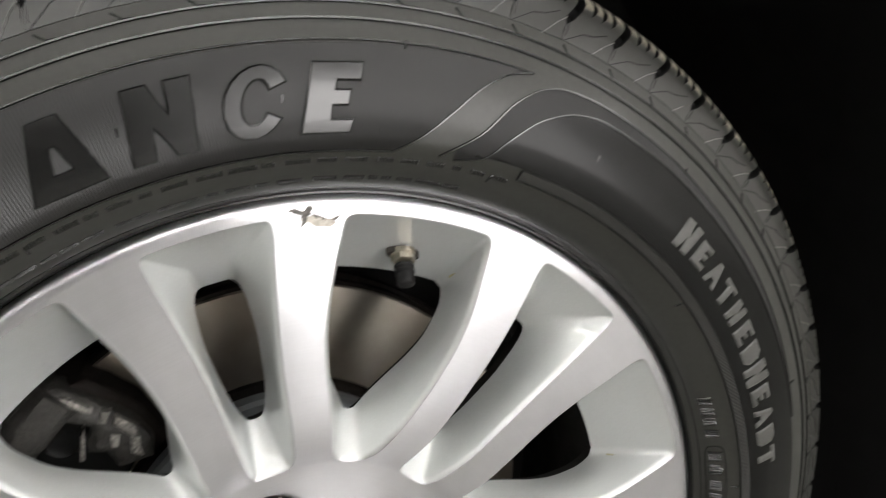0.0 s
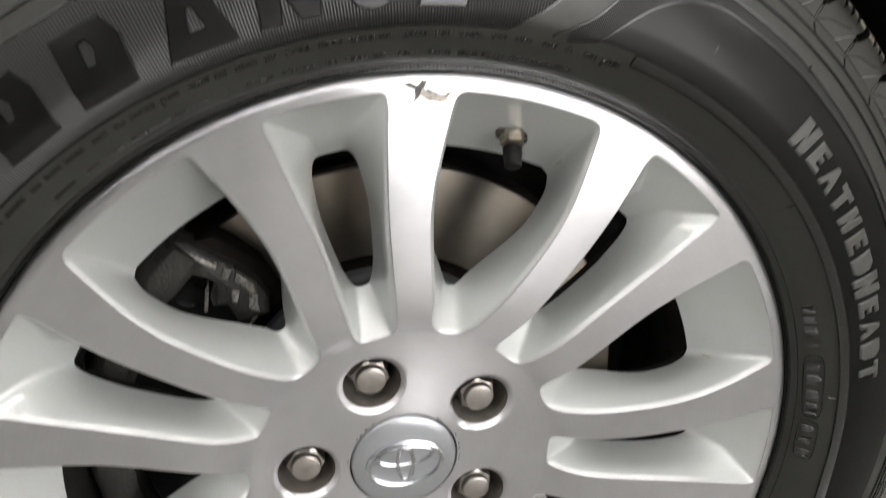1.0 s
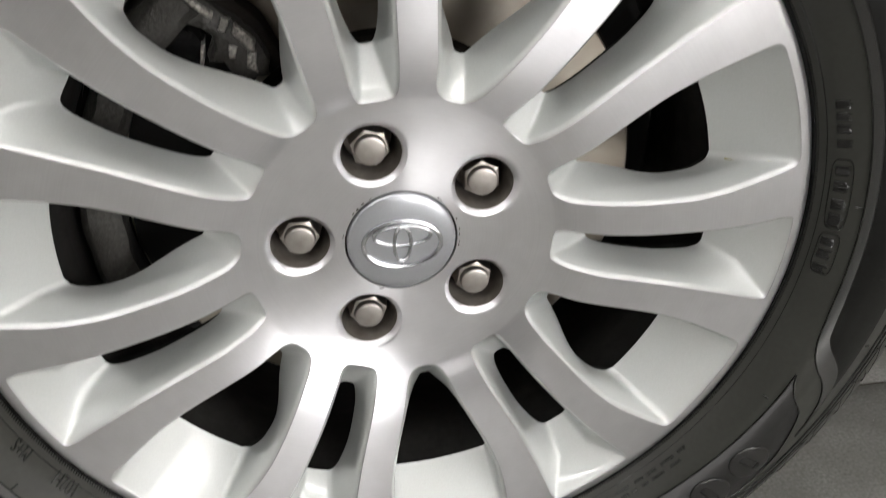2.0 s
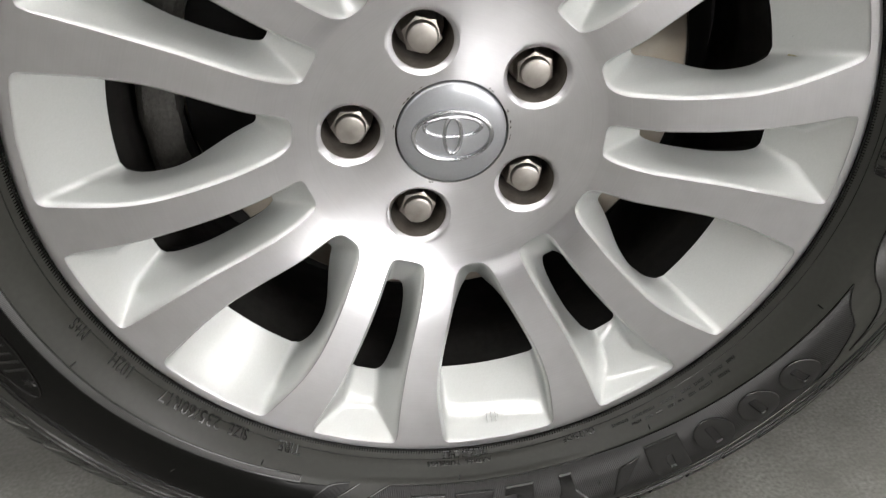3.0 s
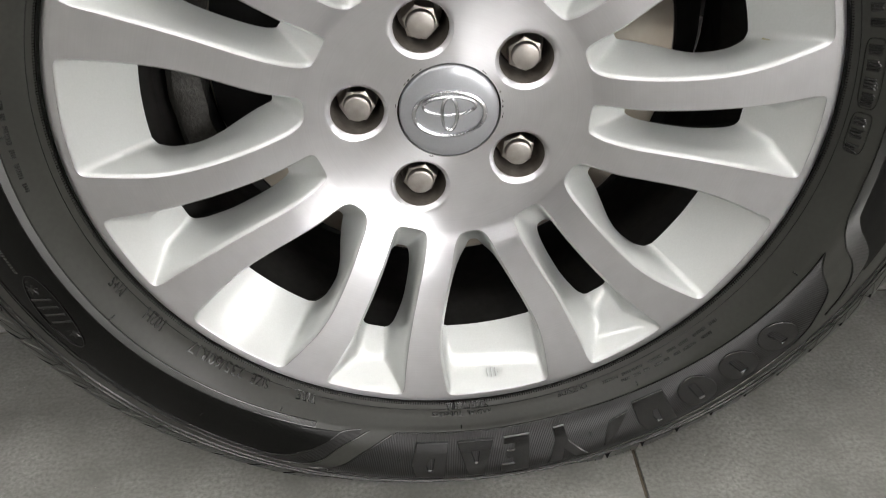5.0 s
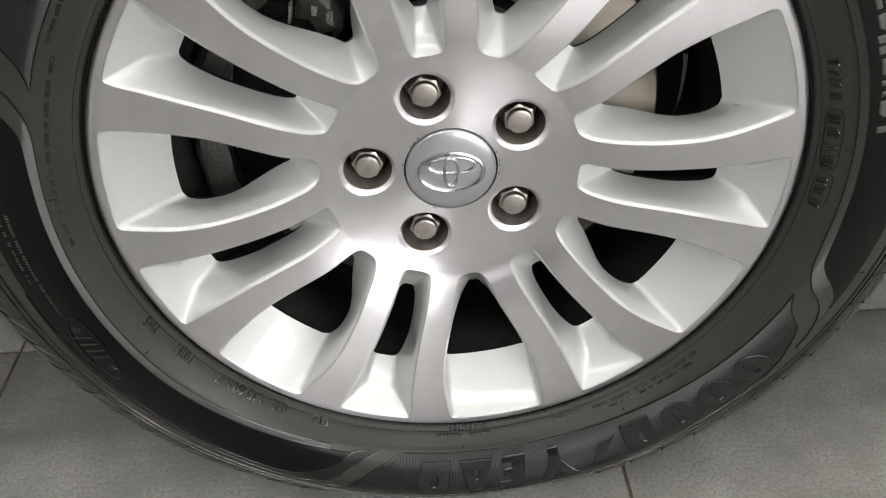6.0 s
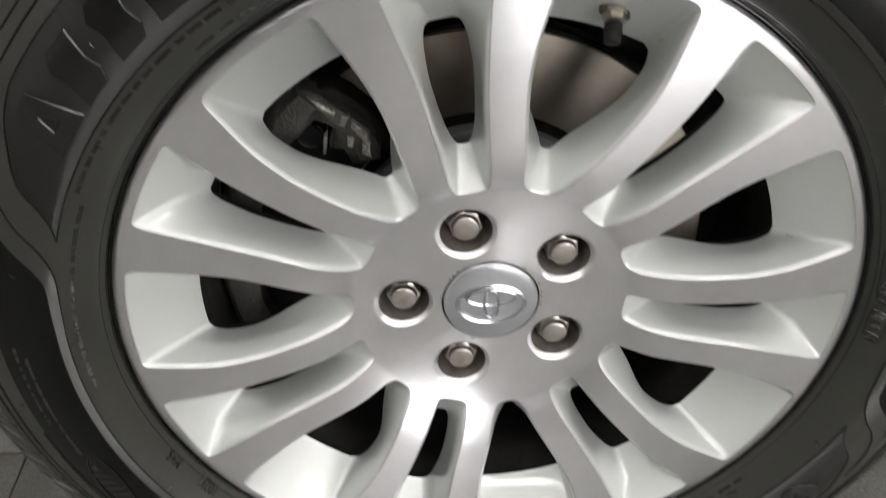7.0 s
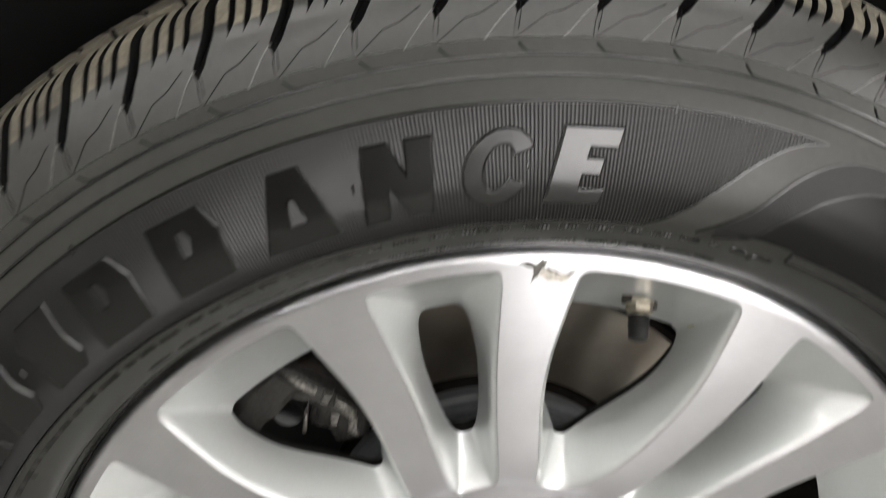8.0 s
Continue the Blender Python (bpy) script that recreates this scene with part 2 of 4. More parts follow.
slot_top = curve_fn([(0.0880, 0), (0.0882, 0.005), (0.0890, 0.0083), (0.0905, 0.0102), (0.094, 0.0116), (0.10, 0.0126), (0.11, 0.0136), (0.13, 0.0152),
                     (0.15, 0.0171), (0.17, 0.0196), (0.19, 0.0228), (0.21, 0.0266), (0.222, 0.0289), (0.2257, 0.0289), (0.2275, 0.0271), (0.2278, 0.0248)])
wide_hole = curve_fn([(0.110, 0), (0.1103, 0.0020), (0.1118, 0.0036), (0.116, 0.0060), (0.124, 0.0110), (0.135, 0.0185), (0.147, 0.0265), (0.160, 0.0330),
                      (0.170, 0.0358), (0.179, 0.0372), (0.187, 0.0358), (0.190, 0.031)])
slot_mid = curve_fn([(0.1000, 0), (0.1004, 0.0040), (0.102, 0.0065), (0.11, 0.0090), (0.13, 0.0120), (0.15, 0.0143), (0.17, 0.0160), (0.19, 0.0152),
                     (0.20, 0.0135), (0.207, 0.0115), (0.209, 0.0098)])
slot_hole = curve_fn([(0.114, 0), (0.1145, 0.0030), (0.117, 0.0050), (0.121, 0.0067), (0.130, 0.0090), (0.145, 0.0113), (0.165, 0.0130),
                      (0.18, 0.0124), (0.188, 0.0108), (0.191, 0.0088), (0.192, 0.0065)])
ROWS_R = [0.086, 0.0875, 0.0880, 0.0882, 0.0886, 0.0890, 0.0893, 0.0898, 0.0905, 0.092, 0.094, 0.097, 0.10, 0.105] + \
         [0.11 + 0.0055 * i for i in range(21)] + [0.2235, 0.2255, 0.2267, 0.2275, 0.2278]
ARC = 8      # steps along a window's outer arc
COLS = 8     # steps across a spoke


def half_angle(f, r, start):
    return 0.0 if r <= start + 1e-9 else math.asin(f(r) / r)


def contour(top, r0, fn=None, s0=None, s1=None):
    """A window's closed outline in (radius, tangent) pairs: one flank outwards, the outer arc, the other flank back.
    With fn the outline of a deeper level, matched point by point."""
    rows = [r for r in ROWS_R if r >= r0 - 1e-9]
    out = []
    r1 = 0.2278
    for r in rows:
        if fn is None:
            out.append((r, top(r) if r > r0 + 1e-9 else 0.0))
        else:
            q = s0 + (r - r0) / (r1 - r0) * (s1 - s0)
            out.append((q, fn(q) if r > r0 + 1e-9 else 0.0))
    rr, tt = out[-1]
    arc = [(rr, tt * (1 - 2 * i / ARC)) for i in range(1, ARC)]
    return out + arc + [(r, -t) for r, t in reversed(out[1:])]


def inward(pts, d):
    """Offsets a closed (radius, tangent) outline inwards by d."""
    n = len(pts)
    flat = [Vector((math.sqrt(max(r * r - t * t, 0)), t)) for r, t in pts]
    out = []
    for i in range(n):
        e1 = (flat[i] - flat[i - 1]).normalized()
        e2 = (flat[(i + 1) % n] - flat[i]).normalized()
        e = (e1 + e2).normalized()
        p = flat[i] + d * Vector((e.y, -e.x))
        out.append((p.length, p.y))
    return out


def rim_body():
    bm = bmesh.new()
    for h in range(14):
        sector, mirrored = divmod(h, 2)
        c = WIDE0 + SECTOR * sector
        rows = []
        for r in ROWS_R:
            aw = half_angle(wide_top, r, 0.0890)
            sa = half_angle(slot_top, r, 0.0880)
            row = []
            for k in range(COLS + 1):
                f = k / COLS
                a = aw + (SECTOR / 2 - sa - aw) * f
                row.append(bm.verts.new(polar(r, c + SECTOR - a if mirrored else c + a, face_y(r))))
            rows.append(row)
        grid_faces(bm, rows, 0)
    # outer ring: arcs over the windows and spoke ends, then the lip
    angles = []
    for s in range(7):
        c = WIDE0 + SECTOR * s
        aw, sa = half_angle(wide_top, 0.2278, 0.089), half_angle(slot_top, 0.2278, 0.088)
        tw, ts = wide_top(0.2278), slot_top(0.2278)
        for sign, base in ((1, c), (-1, c + SECTOR)):
            seg = [math.asin(tw * 2 * i / ARC / 0.2278) for i in range(ARC // 2)]
            seg += [aw + (SECTOR / 2 - sa - aw) * k / COLS for k in range(COLS + 1)]
            seg += [SECTOR / 2 - math.asin(ts * 2 * i / ARC / 0.2278) for i in range(ARC // 2 - 1, -1, -1)]
            seg = [base + sign * a for a in seg]
            if sign < 0:
                seg.reverse()
            angles += seg[:-1]
    rows = []
    for r, y in ((0.2278, face_y(0.2278)), (0.2293, -0.0338), (0.2318, -0.0336), (0.2338, -0.0329), (0.2350, -0.0315), (0.2355, -0.0298), (0.2352, -0.020), (0.226, -0.012)):
        rows.append([bm.verts.new(polar(r, a, y)) for a in angles])
    grid_faces(bm, rows, 0, True)
    # window walls
    for s in range(7):
        for kind in (0, 1):
            c = WIDE0 + SECTOR * (s + 0.5 * kind)
            top = contour((wide_top, slot_top)[kind], (0.0890, 0.0880)[kind])
            levels = [(top, None, 0.0), (inward(top, 0.0006), None, 0.0006), (inward(top, 0.0015), None, 0.0016), (inward(top, 0.0025), None, 0.0034)]
            if kind == 0:
                hole = contour(wide_top, 0.0890, wide_hole, 0.110, 0.190)
                levels += [(hole, 0.003, 0), (inward(hole, -0.007), 0.006, 0), (inward(hole, -0.007), 0.016, 0)]
            else:
                hole = contour(slot_top, 0.0880, slot_hole, 0.114, 0.192)
                mid = contour(slot_top, 0.0880, slot_mid, 0.100, 0.209)
                levels += [(mid, [0.52 * face_y(min(r, 0.2278)) for r, t in top], 0), (hole, 0.000, 0), (inward(hole, -0.007), 0.003, 0), (inward(hole, -0.007), 0.016, 0)]
            rings = []
            for pts, depth, add in levels:
                deep = [face_y(min(r, 0.2278)) for r, t in pts] if depth is None else depth if isinstance(depth, list) else [depth] * len(pts)
                rings.append([bm.verts.new(polar(r, c + math.asin(max(-1, min(1, t / r))), d + add)) for (r, t), d in zip(pts, deep)])
            for p, q in zip(rings, rings[1:]):
                n = len(p)
                for i in range(n):
                    j = (i + 1) % n
                    # deepest rings take the darkened barrel colour in place of shade
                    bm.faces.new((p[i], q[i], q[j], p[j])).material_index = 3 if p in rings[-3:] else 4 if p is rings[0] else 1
    # hub plate with the five nut seats and the cap's bore
    from mathutils.geometry import delaunay_2d_cdt
    lugs = [radians(LUG0 + 72 * i) for i in range(5)]
    pts, ring = [], []
    for h in range(14):
        for k in range(COLS):
            a = SECTOR / 2 * k / COLS
            ring.append(WIDE0 + SECTOR / 2 * h + a)
    pts += [Vector((0.086 * math.cos(a), 0.086 * math.sin(a))) for a in ring]
    for rr, n in ((0.0325, 48), (0.0345, 48), (0.0795, 90), (0.083, 110)):
        pts += [Vector((rr * math.cos(2 * math.pi * i / n), rr * math.sin(2 * math.pi * i / n))) for i in range(n)]
    for la in lugs:
        cx, cz = LUG_R * math.cos(la), LUG_R * math.sin(la)
        for rr, n in ((0.0195, 40), (0.0212, 40)):
            pts += [Vector((cx + rr * math.cos(2 * math.pi * i / n), cz + rr * math.sin(2 * math.pi * i / n))) for i in range(n)]
        am = la + radians(36)
        pts += [Vector((q * math.cos(am), q * math.sin(am))) for q in (0.043, 0.052, 0.061, 0.07)]
    vs, es, fs, *_ = delaunay_2d_cdt(pts, [], [], 0, 1e-6)
    bv = [bm.verts.new((p.x, face_y(p.length), p.y)) for p in vs]
    for f in fs:
        m = sum((vs[i] for i in f), Vector((0, 0))) / 3
        if m.length < 0.0325 or any((m - Vector((LUG_R * math.cos(a), LUG_R * math.sin(a)))).length < 0.0197 for a in lugs):
            continue
        bm.faces.new([bv[i] for i in f]).material_index = 0
    for la in lugs:
        rows = []
        for rr, y in ((0.0195, None), (0.0190, 0.0004), (0.0172, 0.0022), (0.0167, 0.0029), (0.0163, 0.030 - 0.0108), (0.0155, 0.0225), (0.009, 0.0265), (0.004, 0.0265)):
            row = []
            for i in range(40):
                x, z = LUG_R * math.cos(la) + rr * math.cos(2 * math.pi * i / 40), LUG_R * math.sin(la) + rr * math.sin(2 * math.pi * i / 40)
                base = face_y(math.hypot(x, z))
                row.append(bm.verts.new((x, base if y is None else (base + y if y < 0.003 else y), z)))
            rows.append(row)
        grid_faces(bm, rows[:4], 0, True)
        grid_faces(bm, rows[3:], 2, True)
    bmesh.ops.remove_doubles(bm, verts=bm.verts, dist=2e-5)
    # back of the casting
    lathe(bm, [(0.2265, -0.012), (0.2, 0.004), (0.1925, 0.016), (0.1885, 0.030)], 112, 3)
    lathe(bm, [(0.0325, -0.0108), (0.0322, 0.014)], 48, 1)
    bmesh.ops.recalc_face_normals(bm, faces=bm.faces)
    return bm


LUG0, LUG_R = 34.5, 0.0572
wheel = thing("wheel_assembly", HUB, "silver multi-spoke alloy car wheel with black tyre", "wheel")
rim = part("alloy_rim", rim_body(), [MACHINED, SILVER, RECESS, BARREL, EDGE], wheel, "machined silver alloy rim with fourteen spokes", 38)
bm = bmesh.new()
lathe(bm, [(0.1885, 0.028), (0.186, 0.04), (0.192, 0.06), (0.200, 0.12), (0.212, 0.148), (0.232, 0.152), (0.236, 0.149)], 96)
part("rim_barrel", bm, BARREL, wheel, "grimy inner barrel, darkened for the shade behind the spokes")

# ---- tyre ----
TREAD_R, LOADED = 0.357, 0.3343
PROFILE = [(0.2325, -0.018), (0.2352, -0.0265), (0.2372, -0.0300), (0.2388, -0.0330), (0.2402, -0.0350), (0.2440, -0.0408), (0.2520, -0.0480), (0.2590, -0.0526), (0.266, -0.0545), (0.274, -0.0543),
           (0.282, -0.0531), (0.292, -0.0507), (0.302, -0.0474), (0.312, -0.0432), (0.320, -0.0393), (0.328, -0.0355), (0.336, -0.0312), (0.343, -0.0262),
           (0.3490, -0.0195), (0.3525, -0.0115), (0.3550, 0.0), (0.3562, 0.015), (0.3568, 0.038), (0.357, 0.062)]
MID_Y = 0.062


settle = curve_fn([(0.2402, 0.0), (0.2478, 0.0043), (0.2545, 0.0085), (0.2622, 0.0137), (0.2695, 0.0150), (0.283, 0.018), (0.2965, 0.019), (0.305, 0.021), (0.320, 0.0215), (0.336, 0.021),
                   (0.343, 0.0205), (0.357, 0.0225)])
bulge = curve_fn([(0.2402, 0.0), (0.2478, -0.0017), (0.2545, -0.0017), (0.2622, -0.0010), (0.2695, 0.0031), (0.283, 0.0098), (0.2965, 0.0175), (0.305, 0.0195), (0.320, 0.0180), (0.336, 0.0120),
                  (0.343, 0.0080), (0.349, 0.005), (0.355, 0.0)])


def ease(x, lo, hi):
    f = min(1.0, max(0.0, (x - lo) / (hi - lo)))
    return f * f * (3 - 2 * f)


def load(r, a, y):
    """The weight on the tyre: flat at the ground, the sidewall sunk and bulging above it."""
    if r <= 0.2402:
        return polar(r, a, y)
    s = -math.sin(a)
    flat = LOADED / s if s > 0.2 else 9.0
    d = TREAD_R - flat
    squash = 0.5 * (d + math.sqrt(d * d + 0.004**2)) if s > 0.2 else 0.0
    off = abs((math.degrees(a) - 275 + 180) % 360 - 180)
    side = 1 - ease(off, 8, 66)
    k = ease(r, 0.335, 0.352)
    y += (-1 if y < MID_Y else 1) * side * bulge(r)
    r -= (1 - k) * settle(r) * side ** (1 + 0.6 * ease(r, 0.30, 0.33)) + k * squash
    p = polar(r, a, y)
    p.z = max(p.z, -LOADED)
    return p


LEN = np.concatenate([[0], np.cumsum([math.hypot(b[0] - a[0], b[1] - a[1]) for a, b in zip(PROFILE, PROFILE[1:])])])
prof_r, prof_y = curve_fn([(l, p[0]) for l, p in zip(LEN, PROFILE)]), curve_fn([(l, p[1]) for l, p in zip(LEN, PROFILE)])
v_of_r = curve_fn([(p[0], l) for l, p in zip(LEN, PROFILE)])


def on_tyre(v, a, h=0.0):
    """A place on the outer half of the tyre: v metres along its section, angle, height above the surface."""
    r, y = prof_r(v), prof_y(v)
    e = 0.0008
    dr, dy = prof_r(v + e) - prof_r(v - e), prof_y(v + e) - prof_y(v - e)
    n = math.hypot(dr, dy) or 1
    return load(r + h * dy / n, a, y - h * dr / n)


def tyre_body():
    bm = bmesh.new()
    vs = list(np.linspace(0, LEN[-1], 120))
    n = 280
    rows = []
    for side in (0, 1):
        for v in (vs if side == 0 else reversed(vs[:-1])):
            r, y = prof_r(v), prof_y(v)
            if r > 0.33:
                r -= min(1, (r - 0.33) / 0.012) * 0.007
            rows.append([bm.verts.new(load(r, 2 * math.pi * i / n, y if side == 0 else 2 * MID_Y - y)) for i in range(n)])
    first = next(i for i, v in enumerate(vs) if prof_r(v) > 0.3355)
    last = len(rows) - 1 - first
    grid_faces(bm, rows[:first + 1], 0, True)
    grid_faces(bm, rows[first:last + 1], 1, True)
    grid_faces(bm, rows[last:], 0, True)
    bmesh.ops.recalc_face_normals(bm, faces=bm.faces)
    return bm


# slot 1 colours the groove floors as if in shade
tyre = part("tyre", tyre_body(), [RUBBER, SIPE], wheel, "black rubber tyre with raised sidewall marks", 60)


def arc_path(pts, steps=60):
    """A smooth path through (radius, angle in degrees), by falling angle."""
    pts = sorted(pts, key=lambda p: p[1])
    f = curve_fn([(p[1], p[0]) for p in pts])
    a0, a1 = pts[0][1], pts[-1][1]
    n = max(4, int(abs(a1 - a0) / 0.6)) if steps is None else steps
    return [(f(a0 + (a1 - a0) * i / n), radians(a0 + (a1 - a0) * i / n)) for i in range(n + 1)]


def moulded_line(path, width=0.0011, height=0.0009, closed=False, mat=RUBBER_MARK):
    """A thin raised line along a path of (radius, angle) on the sidewall."""
    bm = bmesh.new()
    rows = []
    n = len(path)
    for i in range(n):
        p, q = path[max(i - 1, 0)], path[min(i + 1, n - 1)]
        if closed:
            p, q = path[i - 1], path[(i + 1) % n]
        r, a = path[i]
        dv = v_of_r(q[0]) - v_of_r(p[0])
        du = ((q[1] - p[1] + math.pi) % (2 * math.pi) - math.pi) * r
        l = math.hypot(dv, du) or 1
        nv, nu = du / l, -dv / l
        v = v_of_r(r)
        row = []
        for off, h in ((-0.5, -0.0004), (-0.3, height), (0.3, height), (0.5, -0.0004)):
            row.append(bm.verts.new(on_tyre(v + off * width * nv, a + off * width * nu / r, h)))
        rows.append(row)
    if closed:
        rows.append(rows[0])
    grid_faces(bm, rows)
    bmesh.ops.recalc_face_normals(bm, faces=bm.faces)
    return part("moulded_line", bm, mat, tyre, smooth=50)


def sidewall_band(lo, hi, a0, a1, mat, lift=0.0003, step=0.5, name="sidewall_band", label="", tilt=0.0):
    """A moulded zone of the sidewall between two radii given over the angle (degrees)."""
    bm = bmesh.new()
    n = max(2, int((a1 - a0) / step))
    uv = bm.loops.layers.uv.new("UVMap")
    m = 20
    rows, coords = [], {}
    for i in range(n + 1):
        a = a0 + (a1 - a0) * i / n
        r0, r1 = lo(a), max(hi(a), lo(a) + 0.0002)
        row = []
        for k in range(m + 1):
            f = k / m
            v = v_of_r(r0) + (v_of_r(r1) - v_of_r(r0)) * f
            h = -0.0005 if k in (0, m) else lift + tilt * f
            if k == 1:
                v = v_of_r(r0) + 0.0004
            if k == m - 1:
                v = v_of_r(r1) - 0.0004
            w = bm.verts.new(on_tyre(v, radians(a), h))
            coords[w] = (radians(a) * 0.283, v)
            row.append(w)
        rows.append(row)
    grid_faces(bm, rows)
    bmesh.ops.recalc_face_normals(bm, faces=bm.faces)
    for f in bm.faces:
        for l in f.loops:
            l[uv].uv = coords[l.vert]
    return part(name, bm, mat, tyre, label, 50)


def grow(poly, d):
    """Moves a plain outline outwards by d."""
    n = len(poly)
    area = sum(poly[i][0] * poly[(i + 1) % n][1] - poly[(i + 1) % n][0] * poly[i][1] for i in range(n))
    sgn = 1 if area > 0 else -1
    out = []
    for i in range(n):
        p, c, q = Vector(poly[i - 1]), Vector(poly[i]), Vector(poly[(i + 1) % n])
        e1, e2 = (c - p).normalized(), (q - c).normalized()
        m = Vector((e1.y + e2.y, -e1.x - e2.x))
        m = m.normalized() * min(1.8, 1 / max(0.5, m.length / 2)) if m.length > 1e-6 else Vector((0, 0))
        out.append((c.x + sgn * d * m.x, c.y + sgn * d * m.y))
    return out


def wrap(bm, r0, a0):
    """Lays a flat mesh (x clockwise, y outwards, z above the surface) round the sidewall, cut finely enough to follow it."""
    ys = [v.co.y for v in bm.verts]
    y = math.ceil(min(ys) / 0.0025) * 0.0025
    while y < max(ys):
        bmesh.ops.bisect_plane(bm, geom=bm.verts[:] + bm.edges[:] + bm.faces[:], plane_co=(0, y, 0), plane_no=(0, 1, 0), dist=1e-6)
        y += 0.0025
    for v in bm.verts:
        v.co = on_tyre(v_of_r(r0 + v.co.y), radians(a0) - v.co.x / r0, v.co.z)
    bmesh.ops.recalc_face_normals(bm, faces=bm.faces)


def ring_slab(outer, inner, r0, a0, height, label=""):
    """A raised plain shape with a slot through it."""
    bm = bmesh.new()
    rows = []
    for poly, h in ((grow(outer, 0.0004), -0.0006), (grow(outer, 0.0003), height * 0.55), (grow(outer, -0.0003), height), (grow(inner, 0.0002), height), (grow(inner, -0.0003), height * 0.5), (grow(inner, -0.0004), -0.0006)):
        rows.append([bm.verts.new((x, y, h)) for x, y in poly])
    grid_faces(bm, rows, 0, True)
    wrap(bm, r0, a0)
    return part("raised_block", bm, RUBBER_MARK, tyre, label, 25)


def slab(polys, r0, a0, height, mat=RUBBER_MARK, name="raised_block", label="", parent=None):
    """Raised plain shapes: polygons in (x clockwise, y outwards) metres about radius r0 and angle a0 (degrees)."""
    bm = bmesh.new()
    for poly in polys:
        fine = min(0.0004, height * 0.4)
        rows = []
        for outline, h in ((grow(poly, fine), -0.0006), (grow(poly, fine), height * 0.5), (grow(poly, -fine if height > 0.0008 else 0), height)):
            rows.append([bm.verts.new((x, y, h)) for x, y in outline])
        grid_faces(bm, rows, 0, True)
        bm.faces.new(rows[-1])
    wrap(bm, r0, a0)
    return part(name, bm, mat, parent or tyre, label, 25)


def lettering(text, r0, a0, size, height=0.0008, stretch=1.0, name="raised_lettering"):
    """Raised words on the sidewall: tops outwards, read clockwise from angle a0 (degrees), baseline at r0."""
    cu = bpy.data.curves.new("words", "FONT")
    cu.body, cu.size, cu.extrude, cu.resolution_u = text, size, 0.0002, 3
    ob = new("words", cu)
    me = bpy.data.meshes.new_from_object(ob.evaluated_get(bpy.context.evaluated_depsgraph_get()))
    bpy.data.objects.remove(ob)
    bm = bmesh.new()
    bm.from_mesh(me)
    bpy.data.meshes.remove(me)
    for v in bm.verts:
        x, y, z = v.co
        v.co = on_tyre(v_of_r(r0 + y), radians(a0) - x * stretch / r0, height if z > 0 else -0.0004)
    bmesh.ops.recalc_face_normals(bm, faces=bm.faces)
    return part(name, bm, RUBBER_MARK, tyre, "raised words reading " + text.lower(), 40)


def print_bars(r0, a0, a1, height, seed, name="small_print", word=(0.004, 0.012), relief=0.0005, mat=RUBBER_MARK, gap=0.0009):
    """Small print that cannot be read: rows of plain raised bars."""
    rng = random.Random(seed)
    polys, a = [], a0
    while a > a1:
        w = rng.uniform(*word)
        x = 0.0
        base = (radians(a0) - radians(a)) * r0
        while x < w:
            c = rng.uniform(0.0007, 0.0013) * (0.6 if height < 0.0025 else 1.0)
            polys.append([(base + x, 0), (base + x + c, 0), (base + x + c, height * rng.uniform(0.7, 1)), (base + x, height * rng.uniform(0.7, 1))])
            x += c + gap
        a -= math.degrees((w + rng.uniform(0.002, 0.005)) / r0)
    return tagged(slab(polys, r0, a0, 0.0008 if height > 0.0025 else relief, mat, name), kind="stuff")


# zones of the sidewall; the pattern repeats on the other half of the turn
EDGE_A = [(0.261, 80.0), (0.268, 77.5), (0.280, 74.8), (0.294, 72.1), (0.303, 69.6), (0.3065, 67.5)]
EDGE_B = [(0.261, 75.2), (0.274, 71.5), (0.292, 68.6), (0.302, 65.9), (0.3055, 63.4), (0.3065, 59.3), (0.3055, 50.4), (0.304, 42), (0.3035, 30), (0.302, 12)]
EDGE_C = [(0.2605, 73.6), (0.264, 70.6), (0.275, 68.4), (0.288, 65.6), (0.297, 62.1), (0.300, 58.8), (0.300, 50.4), (0.2995, 42), (0.300, 30), (0.3015, 12)]
EDGE_D = [(0.3055, 143.5), (0.3015, 147.0), (0.2955, 149.7), (0.2847, 153.9), (0.278, 154.9), (0.2695, 156.3), (0.2640, 157.9), (0.2612, 159.5)]
low_a = curve_fn([(a, r) for r, a in sorted(EDGE_A, key=lambda p: p[1])] + [(90, 0.2615), (165, 0.2615), (167, 0.2615)])
high_d = curve_fn([(66, 0.3068), (75, 0.3060), (90, 0.3050), (143, 0.3055)] + [(a, r) for r, a in sorted(EDGE_D, key=lambda p: p[1])[1:]] + [(167, 0.262)])
edge_b = curve_fn([(a, r) for r, a in sorted(EDGE_B, key=lambda p: p[1])])
edge_c = curve_fn([(a, r) for r, a in sorted(EDGE_C, key=lambda p: p[1])])
SWEEP = [(0.3030, -28.5), (0.3015, -26.0), (0.2990, -23.2), (0.2955, -20.4), (0.2905, -18.8), (0.2815, -17.1), (0.2725, -15.5), (0.2662, -13.3), (0.2645, -9.5), (0.2635, -4.0), (0.2630, 20.0), (0.2640, 66.0)]
SWEEP_IN = [(0.3035, -30.0), (0.302, -28.0), (0.2975, -24.8), (0.291, -22.5), (0.2818, -20.5), (0.2722, -19.0), (0.2635, -16.4), (0.2600, -13.4), (0.2585, -7.0), (0.2580, 20.0), (0.2590, 66.0)]
